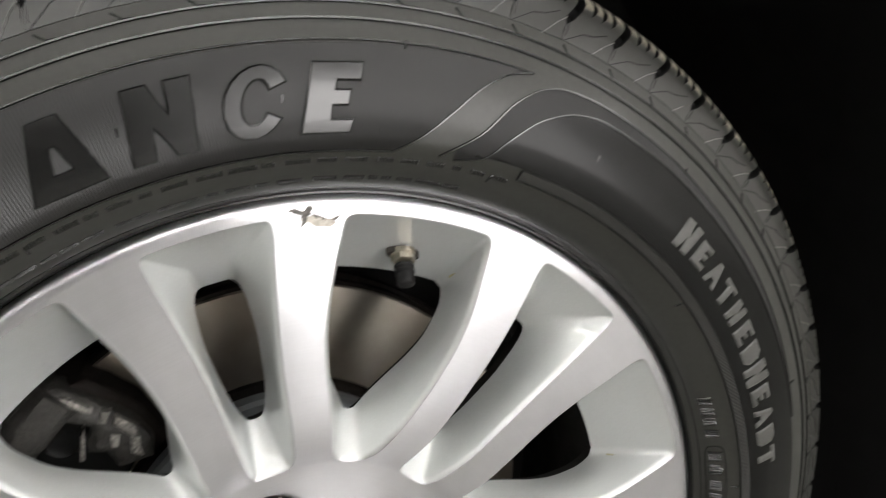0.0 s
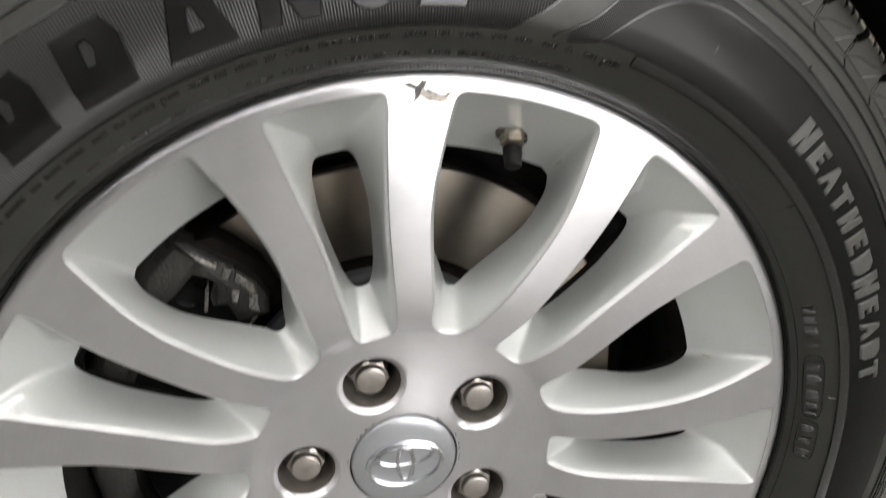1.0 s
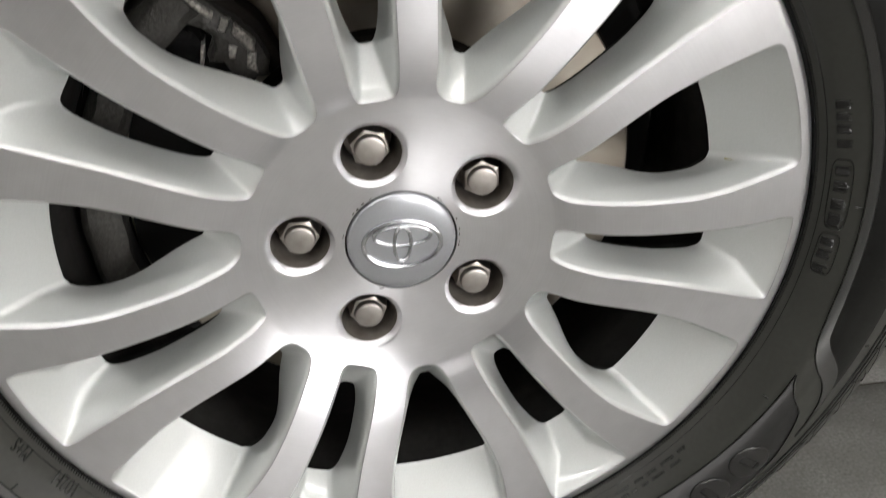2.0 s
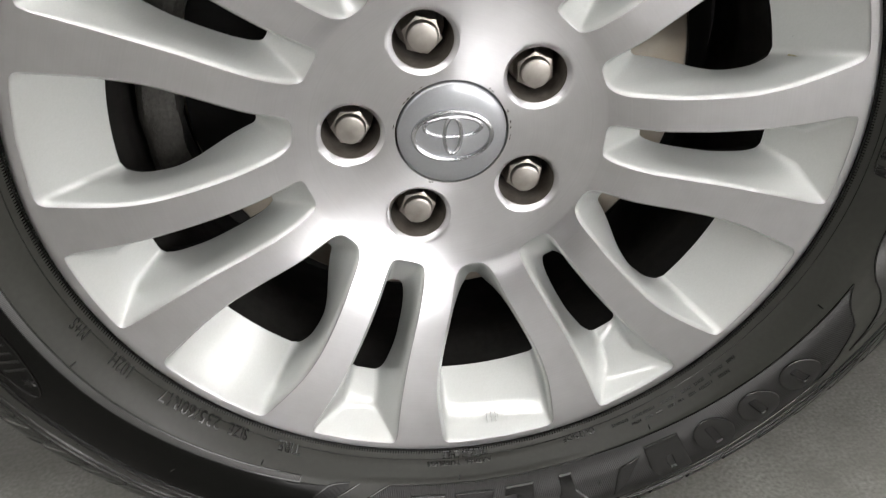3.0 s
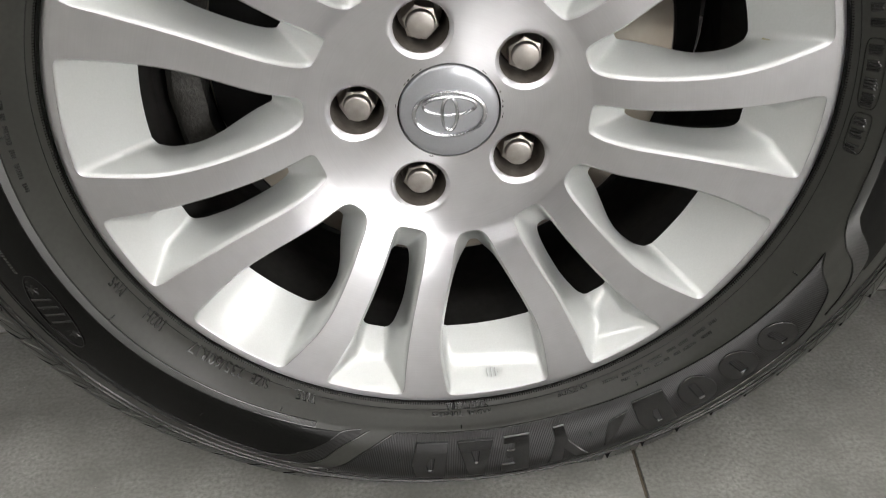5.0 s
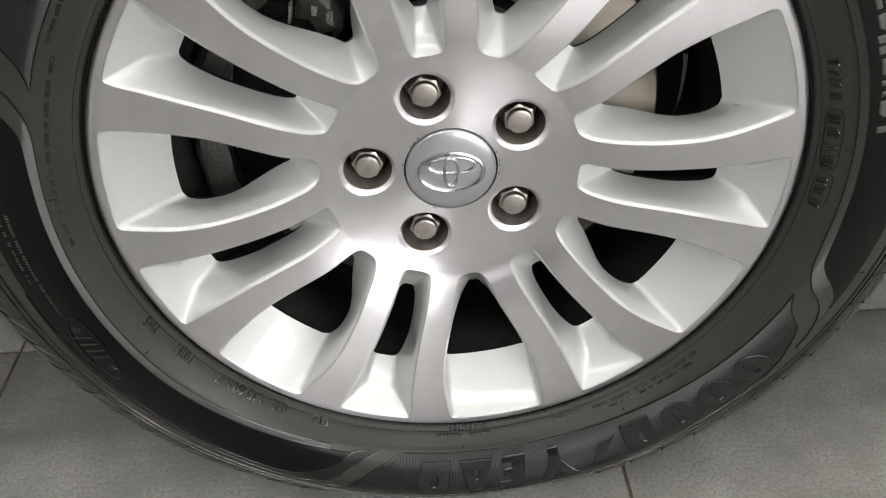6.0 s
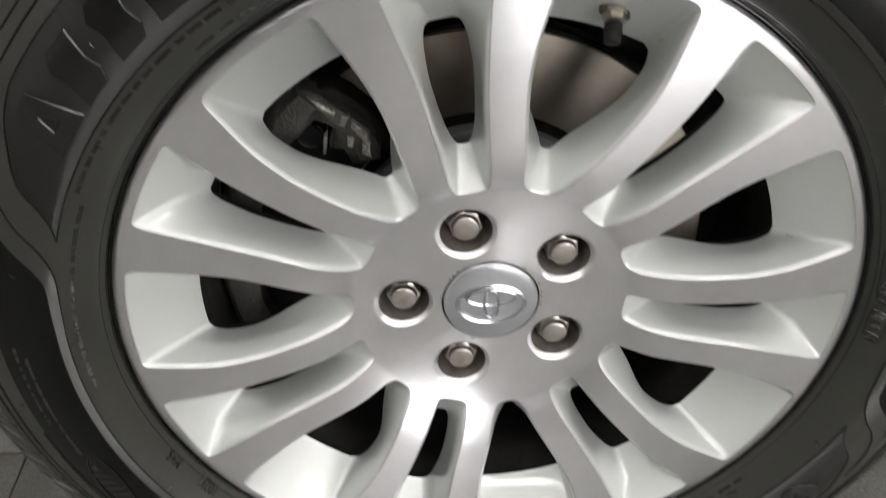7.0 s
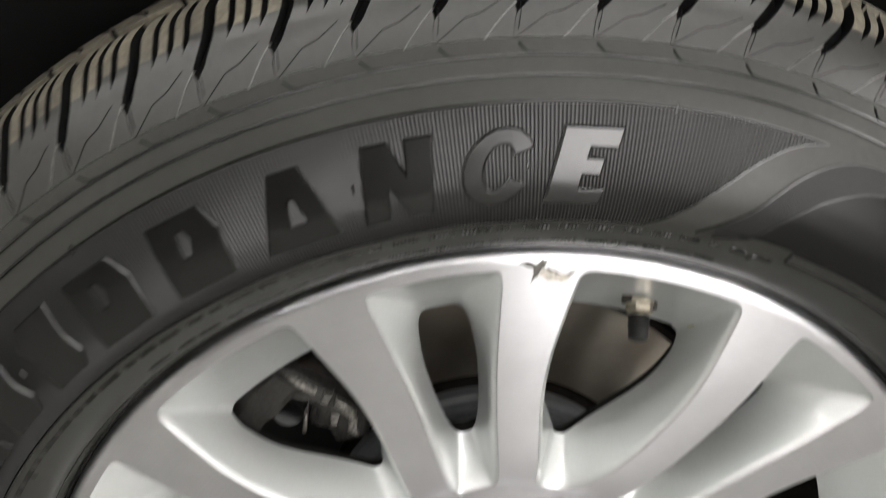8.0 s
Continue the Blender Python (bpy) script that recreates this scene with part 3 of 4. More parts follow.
for turn in (0, 180):
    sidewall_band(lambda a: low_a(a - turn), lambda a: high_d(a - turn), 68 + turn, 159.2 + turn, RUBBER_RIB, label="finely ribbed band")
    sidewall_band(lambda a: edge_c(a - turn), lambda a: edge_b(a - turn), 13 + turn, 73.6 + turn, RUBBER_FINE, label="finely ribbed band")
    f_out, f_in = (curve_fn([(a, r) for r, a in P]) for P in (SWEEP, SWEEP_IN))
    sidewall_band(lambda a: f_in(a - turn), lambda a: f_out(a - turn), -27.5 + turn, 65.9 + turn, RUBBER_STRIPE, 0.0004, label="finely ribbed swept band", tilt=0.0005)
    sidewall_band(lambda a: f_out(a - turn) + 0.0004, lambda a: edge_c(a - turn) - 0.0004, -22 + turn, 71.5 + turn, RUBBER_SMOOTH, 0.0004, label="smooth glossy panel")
    for pts in (EDGE_A, EDGE_B, EDGE_C, EDGE_D, SWEEP, SWEEP_IN, [(0.2612, 80), (0.2612, 120), (0.2612, 159.5)], [(0.3065, 67.5), (0.3055, 100), (0.3055, 143.5)]):
        moulded_line([(r, a + radians(turn)) for r, a in arc_path(pts, None)])
    moulded_line([(0.2590 + 0.0005 * i, radians(66 + turn)) for i in range(11)])
for r, w, h in ((0.3140, 0.0016, 0.0011), (0.3205, 0.0014, 0.0009), (0.2376, 0.0013, 0.0008), (0.2412, 0.0007, 0.0002)):
    moulded_line([(r, 2 * math.pi * i / 240) for i in range(240)], w, h, True)

# fine cord marks round the bead
bm = bmesh.new()
for i in range(820):
    a = 2 * math.pi * i / 820
    ring = [bm.verts.new(on_tyre(v_of_r(r), a + da, h)) for r, da, h in ((0.2362, 0, -0.0002), (0.2390, 0, -0.0002), (0.2390, 0.0042, -0.0002), (0.2362, 0.0042, -0.0002), (0.2376, 0.0021, 0.0009))]
    for k in range(4):
        bm.faces.new((ring[k], ring[(k + 1) % 4], ring[4]))
tagged(part("bead_cord", bm, RUBBER_SMOOTH, tyre, smooth=0), kind="stuff")


def oval(w, h, n=20, cx=0.0, cy=0.0):
    return [(cx + w * math.cos(2 * math.pi * i / n), cy + h * math.sin(2 * math.pi * i / n)) for i in range(n)]


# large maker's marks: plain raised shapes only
H = 0.014      # half height


def mark(kind, a, h, R0=0.283, size=1.0):
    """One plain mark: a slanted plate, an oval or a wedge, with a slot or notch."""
    def ring_mark(outer, inner, *rest):
        ring_slab([(x, y * size) for x, y in outer], [(x, y * size) for x, y in inner], *rest)

    def flat_mark(polys, *rest, label=""):
        slab([[(x, y * size) for x, y in p] for p in polys], *rest, label=label)

    if kind == "oval":
        slot = [(0.0030 * math.copysign(abs(math.cos(t)) ** 0.3, math.cos(t)) + 0.0005, 0.0080 * math.copysign(abs(math.sin(t)) ** 0.3, math.sin(t)))
                for t in [2 * math.pi * (i + 0.5) / 24 for i in range(24)]]
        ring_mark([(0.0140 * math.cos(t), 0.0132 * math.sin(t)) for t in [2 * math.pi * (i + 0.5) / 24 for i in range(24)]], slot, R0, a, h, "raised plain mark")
    elif kind == "round":
        turn_to = [math.pi * (k - 8) / 9.6 for k in range(17)]
        flat_mark([[(-0.0130 * math.cos(t) + 0.001 + 0.0035 * math.sin(t), H * math.sin(t)) for t in turn_to][::-1]
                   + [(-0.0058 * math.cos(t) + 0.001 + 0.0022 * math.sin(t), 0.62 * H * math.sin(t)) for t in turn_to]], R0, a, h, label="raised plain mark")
    elif kind == "wedge":
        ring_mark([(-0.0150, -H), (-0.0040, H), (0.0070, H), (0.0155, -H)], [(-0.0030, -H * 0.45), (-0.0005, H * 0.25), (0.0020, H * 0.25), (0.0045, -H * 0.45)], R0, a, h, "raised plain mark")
    elif kind == "slotted":
        ring_mark([(-0.0140, -H), (-0.0105, H), (0.0110, H), (0.0150, H * 0.3), (0.0125, -H)], [(-0.0030, -H * 0.1), (-0.0015, H * 0.6), (0.0022, H * 0.6), (0.0035, H * 0.3), (0.0010, -H * 0.1)], R0, a, h, "raised plain mark")
    elif kind == "bow":
        flat_mark([[(-0.0120, -H), (0.0060, -H), (0.0105, -0.008), (0.0090, 0.000), (0.0120, H), (-0.0050, H), (-0.0105, 0.008), (-0.0085, -0.001)]], R0, a, h, label="raised plain mark")
    elif kind == "notched":
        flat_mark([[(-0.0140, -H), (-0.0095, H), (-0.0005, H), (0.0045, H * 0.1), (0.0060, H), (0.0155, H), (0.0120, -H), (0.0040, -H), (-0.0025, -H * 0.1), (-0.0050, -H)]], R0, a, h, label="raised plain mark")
    elif kind == "comb":
        flat_mark([[(-0.0130, -H), (-0.0060, H), (0.0150, H), (0.0135, H * 0.5), (0.0035, H * 0.5), (0.0025, 0.003), (0.0090, 0.003), (0.0078, -0.003), (0.0010, -0.003), (0.0000, -H * 0.62), (0.0100, -H * 0.62), (0.0085, -H)]],
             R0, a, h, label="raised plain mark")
    elif kind == "wing":
        flat_mark([[(-0.013, -0.010), (0.004, -0.006), (0.010, 0.002), (0.016, 0.012), (0.002, 0.004)]], R0, a, h, label="raised plain mark")
    else:
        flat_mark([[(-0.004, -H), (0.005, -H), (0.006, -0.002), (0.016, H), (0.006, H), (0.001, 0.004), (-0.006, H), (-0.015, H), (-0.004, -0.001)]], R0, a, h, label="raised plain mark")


for kind, a in (("wedge", 144.6), ("bow", 137.6), ("bow", 131.0), ("slotted", 124.4), ("slotted", 116.4), ("wedge", 107.8), ("notched", 99.8), ("round", 92.3), ("comb", 86.0)):
    mark(kind, a, 0.0015)
for kind, a in (("oval", 324.4), ("oval", 317.4), ("oval", 310.2), ("slotted", 303.0), ("wing", 296.8), ("fork", 287.8), ("comb", 280.0), ("wedge", 273.4), ("slotted", 265.9)):
    mark(kind, a, 0.0015, 0.2835, 1.1)
SMALL = [[(-1, -1), (-0.8, 1), (-0.1, 1), (0.1, 0), (0.4, 1), (1, 1), (0.7, -1), (0.1, -1), (-0.1, 0), (-0.4, -1)],
         [(-1, -1), (-0.8, 1), (0.9, 1), (0.9, 0.6), (0, 0.6), (0, 0.2), (0.6, 0.2), (0.6, -0.2), (0, -0.2), (0, -0.6), (0.9, -0.6), (0.9, -1)],
         [(-1, -1), (-0.2, 1), (0.3, 1), (1, -1), (0.5, -1), (0.3, -0.4), (-0.3, -0.4), (-0.5, -1)],
         [(-0.35, -1), (-0.35, 0.6), (-1, 0.6), (-1, 1), (1, 1), (1, 0.6), (0.35, 0.6), (0.35, -1)],
         [(-1, -1), (-1, 1), (0.5, 1), (1, 0.6), (1, -0.5), (0.5, -1)]]
for i, k in enumerate((0, 1, 2, 3, 0, 1, 4, 0, 1, 2, 4, 3)):
    big = 1.25 if i in (0, 7) else 1.0
    slab([[(0.0056 * big * x, 0.0064 * big * y) for x, y in SMALL[k]]], 0.281 - 0.0005 * i, 43.6 - 3.12 * i, 0.0012, RUBBER_SHEEN, label="raised plain mark, paler for a painted sheen")

# readable words and figures
lettering("TIRE", 0.2405, 245.0, 0.0075, stretch=1.05)
lettering("SIZE", 0.2405, 236.2, 0.0075)
lettering("235/60R17", 0.2405, 231.4, 0.0078, stretch=1.30)
lettering("102H", 0.2405, 215.6, 0.0075, stretch=1.05)
lettering("M+S", 0.2410, 206.6, 0.0070)
lettering("RADIAL  TUBELESS", 0.2424, 276.8, 0.0044, 0.0007, 1.25)
lettering("MADE IN CHILE", 0.2383, 276.4, 0.0040, 0.0012, 1.15)
lettering("OUTSIDE", 0.2410, 294.6, 0.0052, 0.0006, 1.1)
print_bars(0.2560, 152, 67, 0.0021, 1)
print_bars(0.2465, 128, 72, 0.0016, 2)
print_bars(0.2520, 185, 155, 0.0020, 3)
print_bars(0.2440, 320, 300, 0.0018, 4)
print_bars(0.2480, 318, 302, 0.0018, 5)
print_bars(0.2845, 196, 178, 0.0020, 6, word=(0.004, 0.010), relief=0.0007, mat=RUBBER, gap=0.0016)
print_bars(0.2905, 190, 177, 0.0020, 7, word=(0.002, 0.005), relief=0.0007, mat=RUBBER, gap=0.0016)
# the coded plate: outlined panels with bars
print_bars(0.2445, 21.0, 13.5, 0.0055, 8, word=(0.004, 0.006))
print_bars(0.2445, 11.5, 3.0, 0.0055, 9, word=(0.005, 0.008))
print_bars(0.2440, 0.5, -4.0, 0.0055, 10, word=(0.004, 0.006))
for a0, a1 in ((12.5, 2.0), (1.3, -5.0)):
    mid, half = (a0 + a1) / 2, (a0 - a1) / 2
    moulded_line([(0.2472 + 0.0043 * math.copysign(abs(math.sin(t)) ** 0.45, math.sin(t)), radians(mid + half * math.copysign(abs(math.cos(t)) ** 0.45, math.cos(t))))
                  for t in [2 * math.pi * (k + 0.5) / 40 for k in range(40)]], 0.0008, 0.0005, True)
# oval badge with plain bars
badge = [(0.2835 + 0.0095 * math.sin(t) + 0.004 * math.cos(t), radians(203.2 + 6.6 * math.cos(t))) for t in [2 * math.pi * i / 48 for i in range(48)]]
moulded_line(badge, 0.0012, 0.0011, True)
for x in (-0.011, -0.004, 0.003, 0.010):
    slab([[(x - 0.0009, -0.0068), (x + 0.0009, -0.0068), (x + 0.0039, 0.0068), (x + 0.0021, 0.0068)]], 0.2835, 203.2, 0.0010, name="badge_bar")
for x in (-0.021, 0.021):
    slab([[(x + 0.004 * (1 if i % 2 else 0.45) * math.cos(i * math.pi / 6), 0.004 * (1 if i % 2 else 0.45) * math.sin(i * math.pi / 6)) for i in range(12)]], 0.2835, 203.2, 0.0010, name="badge_star")
# small vent stubs
tagged(slab([[(x, y), (x + 0.0005, y), (x + 0.0008, y + 0.003), (x + 0.0003, y + 0.003)] for x, y in
      [(2 * math.pi * 0.28 * i / 34, (0.0, 0.022, -0.028)[i % 3]) for i in range(34)]], 0.282, 90, 0.0007, name="vent_stub"), kind="stuff")


# ---- tread ----
def tread_block(a0, a1, v0, v1, sipes, slant, gap0, gap1, nv=22):
    """One block of the tread, cut by fine sipes, on the loaded tyre."""
    bm = bmesh.new()
    for k in range(sipes + 1):
        cols = []
        for j in range(nv + 1):
            f = j / nv
            v = v0 + (v1 - v0) * f
            r = prof_r(v)
            e = min(1.0, max(0.0, (f - 0.20) / 0.05))
            g = (gap0 + (gap1 - gap0) * e * e * (3 - 2 * e)) / r
            s = (0.0014 * min(1.0, max(0.0, (f - 0.43) / 0.08))) / r
            lo = a0 + g / 2 + (a1 - a0 - g) * k / (sipes + 1) + (s if k else 0)
            hi = a0 + g / 2 + (a1 - a0 - g) * (k + 1) / (sipes + 1) - (s if k < sipes else 0)
            off = slant * f + 0.0016 / r * math.sin(9 * f)
            cols.append([on_tyre(v, lo + off, -0.0075), on_tyre(v, lo + off, 0.0004), on_tyre(v, hi + off, 0.0004), on_tyre(v, hi + off, -0.0075)])
        rows = [[bm.verts.new(p) for p in c] for c in cols]
        for k in range(3):
            # block sides get the shade colour, tops keep their rubber
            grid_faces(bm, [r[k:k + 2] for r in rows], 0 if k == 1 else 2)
        bm.faces.new(rows[0])
        bm.faces.new(rows[-1])
    bmesh.ops.recalc_face_normals(bm, faces=bm.faces)
    for f in bm.faces:
        c = f.calc_center_median()
        if f.material_index == 0 and c.y > -0.0225 + 0.0014 * math.sin(57 * math.atan2(c.z, c.x)):
            f.material_index = 1
    return bm


PITCHES = 71
v_shoulder, v_edge = v_of_r(0.3262), v_of_r(0.3548)
v_rib0, v_rib1 = v_of_r(0.3557), v_of_r(0.35655)
for i in range(PITCHES):
    a0 = radians(90.6 + 360 / PITCHES * i)
    a1 = a0 + 2 * math.pi / PITCHES
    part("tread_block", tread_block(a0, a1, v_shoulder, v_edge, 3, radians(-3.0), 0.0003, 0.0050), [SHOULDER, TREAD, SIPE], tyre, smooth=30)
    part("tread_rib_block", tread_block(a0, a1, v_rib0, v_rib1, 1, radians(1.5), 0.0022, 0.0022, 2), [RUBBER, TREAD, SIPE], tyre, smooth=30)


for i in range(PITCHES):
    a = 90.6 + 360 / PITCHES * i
    # raised lines: a pale painted glint below each groove, dark shade for zigzag sipes
    moulded_line([(r, radians(a + d)) for r, d in ((0.3372, -0.25), (0.3335, 0.55), (0.3300, 1.15), (0.3258, 1.9))], 0.0007, 0.0010, mat=GLINT)
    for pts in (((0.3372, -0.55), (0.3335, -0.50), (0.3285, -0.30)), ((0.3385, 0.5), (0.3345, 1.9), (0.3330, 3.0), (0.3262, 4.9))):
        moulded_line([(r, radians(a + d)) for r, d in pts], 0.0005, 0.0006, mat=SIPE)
    # dark line painted for the shadow under the raised ring
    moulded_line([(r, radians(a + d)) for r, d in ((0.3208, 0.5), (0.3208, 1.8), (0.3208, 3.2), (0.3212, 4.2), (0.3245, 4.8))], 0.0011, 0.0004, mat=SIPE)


# ---- small parts of the wheel ----
def wheel_nut(angle):
    c = Vector((LUG_R * math.cos(angle), 0, LUG_R * math.sin(angle)))
    bm = bmesh.new()
    n = 36
    rows = []
    for r, y, hexed in ((0.0132, 0.0255, 0), (0.0136, 0.0100, 0), (0.0130, 0.0075, 0), (0.0119, 0.0065, 0.6), (0.0117, 0.0055, 1), (0.0117, -0.0046, 1), (0.0112, -0.0058, 0.85), (0.0099, -0.0063, 0.2), (0.0090, -0.0064, 0), (0.0088, -0.0068, 0),
                        (0.0088, -0.0093, 0), (0.0085, -0.0101, 0), (0.0080, -0.0105, 0), (0.0072, -0.0107, 0), (0.0001, -0.0109, 0)):
        row = []
        for i in range(n):
            t = 2 * math.pi * i / n
            flat = math.cos(math.pi / 6) / math.cos((t % (math.pi / 3)) - math.pi / 6)
            q = r * (1 - hexed + hexed * flat)
            row.append(bm.verts.new(c + Vector((q * math.cos(t + angle), y + 0.004, q * math.sin(t + angle)))))
        rows.append(row)
    grid_faces(bm, rows, 0, True)
    bmesh.ops.recalc_face_normals(bm, faces=bm.faces)
    return bm


for i in range(5):
    part("wheel_nut", wheel_nut(radians(LUG0 + 72 * i)), CHROME, wheel, "chrome wheel nut", 32)

bm = bmesh.new()
lathe(bm, [(0.0326, -0.0094), (0.0326, -0.0060), (0.0300, -0.0060)], 64)
part("cap_gap", bm, DARK_GAP, wheel)
bm = bmesh.new()
lathe(bm, [(0.0313, -0.004), (0.0313, -0.0106), (0.0308, -0.0116), (0.0298, -0.0122), (0.0255, -0.0131), (0.018, -0.0138), (0.009, -0.0142), (0.0002, -0.0143)], 72)
cap = part("centre_cap", bm, CAP, wheel, "satin grey centre cap with oval emblem")


def emblem_tube(path, width, height, closed=True):
    bm = bmesh.new()
    rows = []
    n = len(path)
    for i in range(n):
        p, q = path[i - 1 if closed else max(i - 1, 0)], path[(i + 1) % n if closed else min(i + 1, n - 1)]
        d = Vector((q[0] - p[0], q[1] - p[1])).normalized()
        x, z = path[i]
        rows.append([bm.verts.new((x - d.y * o * width, -0.0133 - h, z + d.x * o * width)) for o, h in ((-0.5, -0.001), (-0.38, height * 0.7), (0, height), (0.38, height * 0.7), (0.5, -0.001))])
    if closed:
        rows.append(rows[0])
    grid_faces(bm, rows)
    bmesh.ops.recalc_face_normals(bm, faces=bm.faces)
    return bm


part("emblem_ring", emblem_tube(oval(0.0222, 0.0150, 48), 0.0032, 0.0022), EMBLEM, cap, "chrome oval ring")
part("emblem_post", emblem_tube(oval(0.0048, 0.0112, 32, 0.0, 0.0004), 0.0026, 0.0026), EMBLEM, cap, "chrome upright oval")
part("emblem_bar", emblem_tube(oval(0.0162, 0.0062, 40, 0.0, 0.0056), 0.0026, 0.0020), EMBLEM, cap, "chrome flat oval")


def rod(bm, p, q, radii, n=16, mat=0):
    """A turned rod from p to q: radii as (fraction, radius)."""
    ax = (q - p).normalized()
    u = ax.orthogonal().normalized()
    w = ax.cross(u)
    rows = [[bm.verts.new(p + (q - p) * f + r * (math.cos(2 * math.pi * i / n) * u + math.sin(2 * math.pi * i / n) * w)) for i in range(n)] for f, r in radii]
    grid_faces(bm, rows, mat, True)
    bm.faces.new(rows[0])
    bm.faces.new(rows[-1])
    bmesh.ops.recalc_face_normals(bm, faces=bm.faces)


v_in, v_out = polar(0.2035, radians(72.3), -0.0130), polar(0.1915, radians(72.1), -0.0255)
bm = bmesh.new()
rod(bm, v_in, v_out, ((0.0, 0.0042), (0.18, 0.0042), (0.2, 0.0030), (0.62, 0.0030)))
valve = part("valve_stem", bm, BRASS, wheel, "dull metal tyre valve")
bm = bmesh.new()
rod(bm, v_in, v_out, ((0.06, 0.0062), (0.08, 0.0064), (0.24, 0.0064), (0.27, 0.0054), (0.29, 0.0046)), 6)
part("valve_nut", bm, BRASS, valve, "dull metal valve nut", 20)
bm = bmesh.new()
rod(bm, v_in, v_out, ((0.34, 0.0046), (0.37, 0.0050), (0.44, 0.0050), (0.46, 0.0046), (0.52, 0.0046), (0.54, 0.0050), (0.62, 0.0050), (0.64, 0.0046), (0.92, 0.0045), (0.97, 0.0041), (1.0, 0.0030)), 20)
part("valve_cap", bm, BLACK, valve, "black plastic valve cap", 35)
bm = bmesh.new()
rod(bm, v_in, v_out, ((-0.10, 0.0066), (0.03, 0.0066), (0.06, 0.0062), (0.09, 0.0052)), 20)
part("valve_base", bm, BRASS, valve, "dull metal valve base", 35)
# a dark oval plate painted for the shade in the valve's hole
bm = bmesh.new()
axis = (v_out - v_in).normalized()
along = Vector((-math.sin(radians(72.3)), 0, math.cos(radians(72.3))))
across = axis.cross(along).normalized()
w, h, lift = 0.0088, 0.0044, 0.0008
top = [bm.verts.new(v_in + axis * lift + along * w * math.cos(t) + across * h * math.sin(t)) for t in [2 * math.pi * i / 28 for i in range(28)]]
low = [bm.verts.new(v.co - axis * 0.004) for v in top]
bm.faces.new(top)
for i in range(28):
    bm.faces.new((top[i], top[(i + 1) % 28], low[(i + 1) % 28], low[i]))
bmesh.ops.recalc_face_normals(bm, faces=bm.faces)
part("valve_hole", bm, DARK_GAP, valve, "dark oval plate standing for the shaded valve hole", 20)

# casting mark on the lowest window's floor, and the chipped lip
bm = bmesh.new()
for k, (w, hgt) in enumerate(((0.0010, 0.0056), (0.0010, 0.0056), (0.0010, 0.0056), (0.0034, 0.0016))):
    a = radians(-81.6) + (k - 1.5) * 0.0030 / 0.2165
    rr, yy = 0.2165, -0.0248
    vs = []
    for da, t in ((-w, -hgt), (w, -hgt), (w, hgt), (-w, hgt)):
        vs.append(bm.verts.new(polar(rr - 0.0014 + t * 0.46, a + da / 1.8 / rr, yy - 0.0013 - t * 0.44)))
    bm.faces.new(vs)
    low = [bm.verts.new(v.co + Vector((0, 0.0018, -0.0018))) for v in vs]
    for i in range(4):
        bm.faces.new((vs[i], vs[(i + 1) % 4], low[(i + 1) % 4], low[i]))
part("casting_mark", bm, SILVER, rim, "small raised casting mark", 0)


def chip(points, mat, name="paint_chip", label="chipped lacquer on the lip"):
    bm = bmesh.new()
    c = [Vector((x, face_y(math.hypot(x, z)) - 0.00022, z)) for x, z in points]
    top = [bm.verts.new(p) for p in c]
    low = [bm.verts.new(p + Vector((0, 0.0005, 0))) for p in c]
    bm.faces.new(top)
    for i in range(len(c)):
        j = (i + 1) % len(c)
        bm.faces.new((top[i], top[j], low[j], low[i]))
    bmesh.ops.recalc_face_normals(bm, faces=bm.faces)
    part(name, bm, mat, rim, label, 0)


def blot(cx, cz, w, h, turn, seed, n=13):
    rng = random.Random(seed)
    out = []
    for i in range(n):
        t = 2 * math.pi * i / n
        k = rng.uniform(0.45, 1.0)
        x, z = w * k * math.cos(t), h * k * math.sin(t)
        out.append((cx + x * math.cos(turn) - z * math.sin(turn), cz + x * math.sin(turn) + z * math.cos(turn)))
    return out


for x, z, w, h, turn, seed, mat in ((0.0105, 0.2275, 0.0016, 0.0060, -0.5, 1, CHIP), (0.0085, 0.2290, 0.0045, 0.0013, -0.3, 2, CHIP), (0.0130, 0.2255, 0.0052, 0.0019, -0.15, 3, CHIP_PALE),
                                    (0.0180, 0.2238, 0.0062, 0.0026, -0.1, 4, CHIP_PALE), (0.0115, 0.2290, 0.0030, 0.0011, 0.5, 5, CHIP), (0.0155, 0.2262, 0.0034, 0.0009, -0.5, 6, CHIP),
                                    (0.0060, 0.2300, 0.0030, 0.0007, 0.15, 7, CHIP), (0.0215, 0.2250, 0.0022, 0.0008, 0.3, 8, CHIP)):
    chip(blot(0.0125 + (x - 0.0125) * 1.25, 0.2268 + (z - 0.2268) * 1.2, w * 1.3, h * 1.3, turn, seed), mat)

# brown grime packed along the edge of the centre cap
rng = random.Random(12)
for n in range(16):
    a = rng.uniform(0, 2 * math.pi)
    q = rng.uniform(0.0332, 0.0339)
    chip(blot(q * math.cos(a), q * math.sin(a), rng.uniform(0.0006, 0.0018), rng.uniform(0.0003, 0.0006), a + math.pi / 2, 40 + n, 9), DARK_GAP, "grime_speck", "brown grime by the cap")

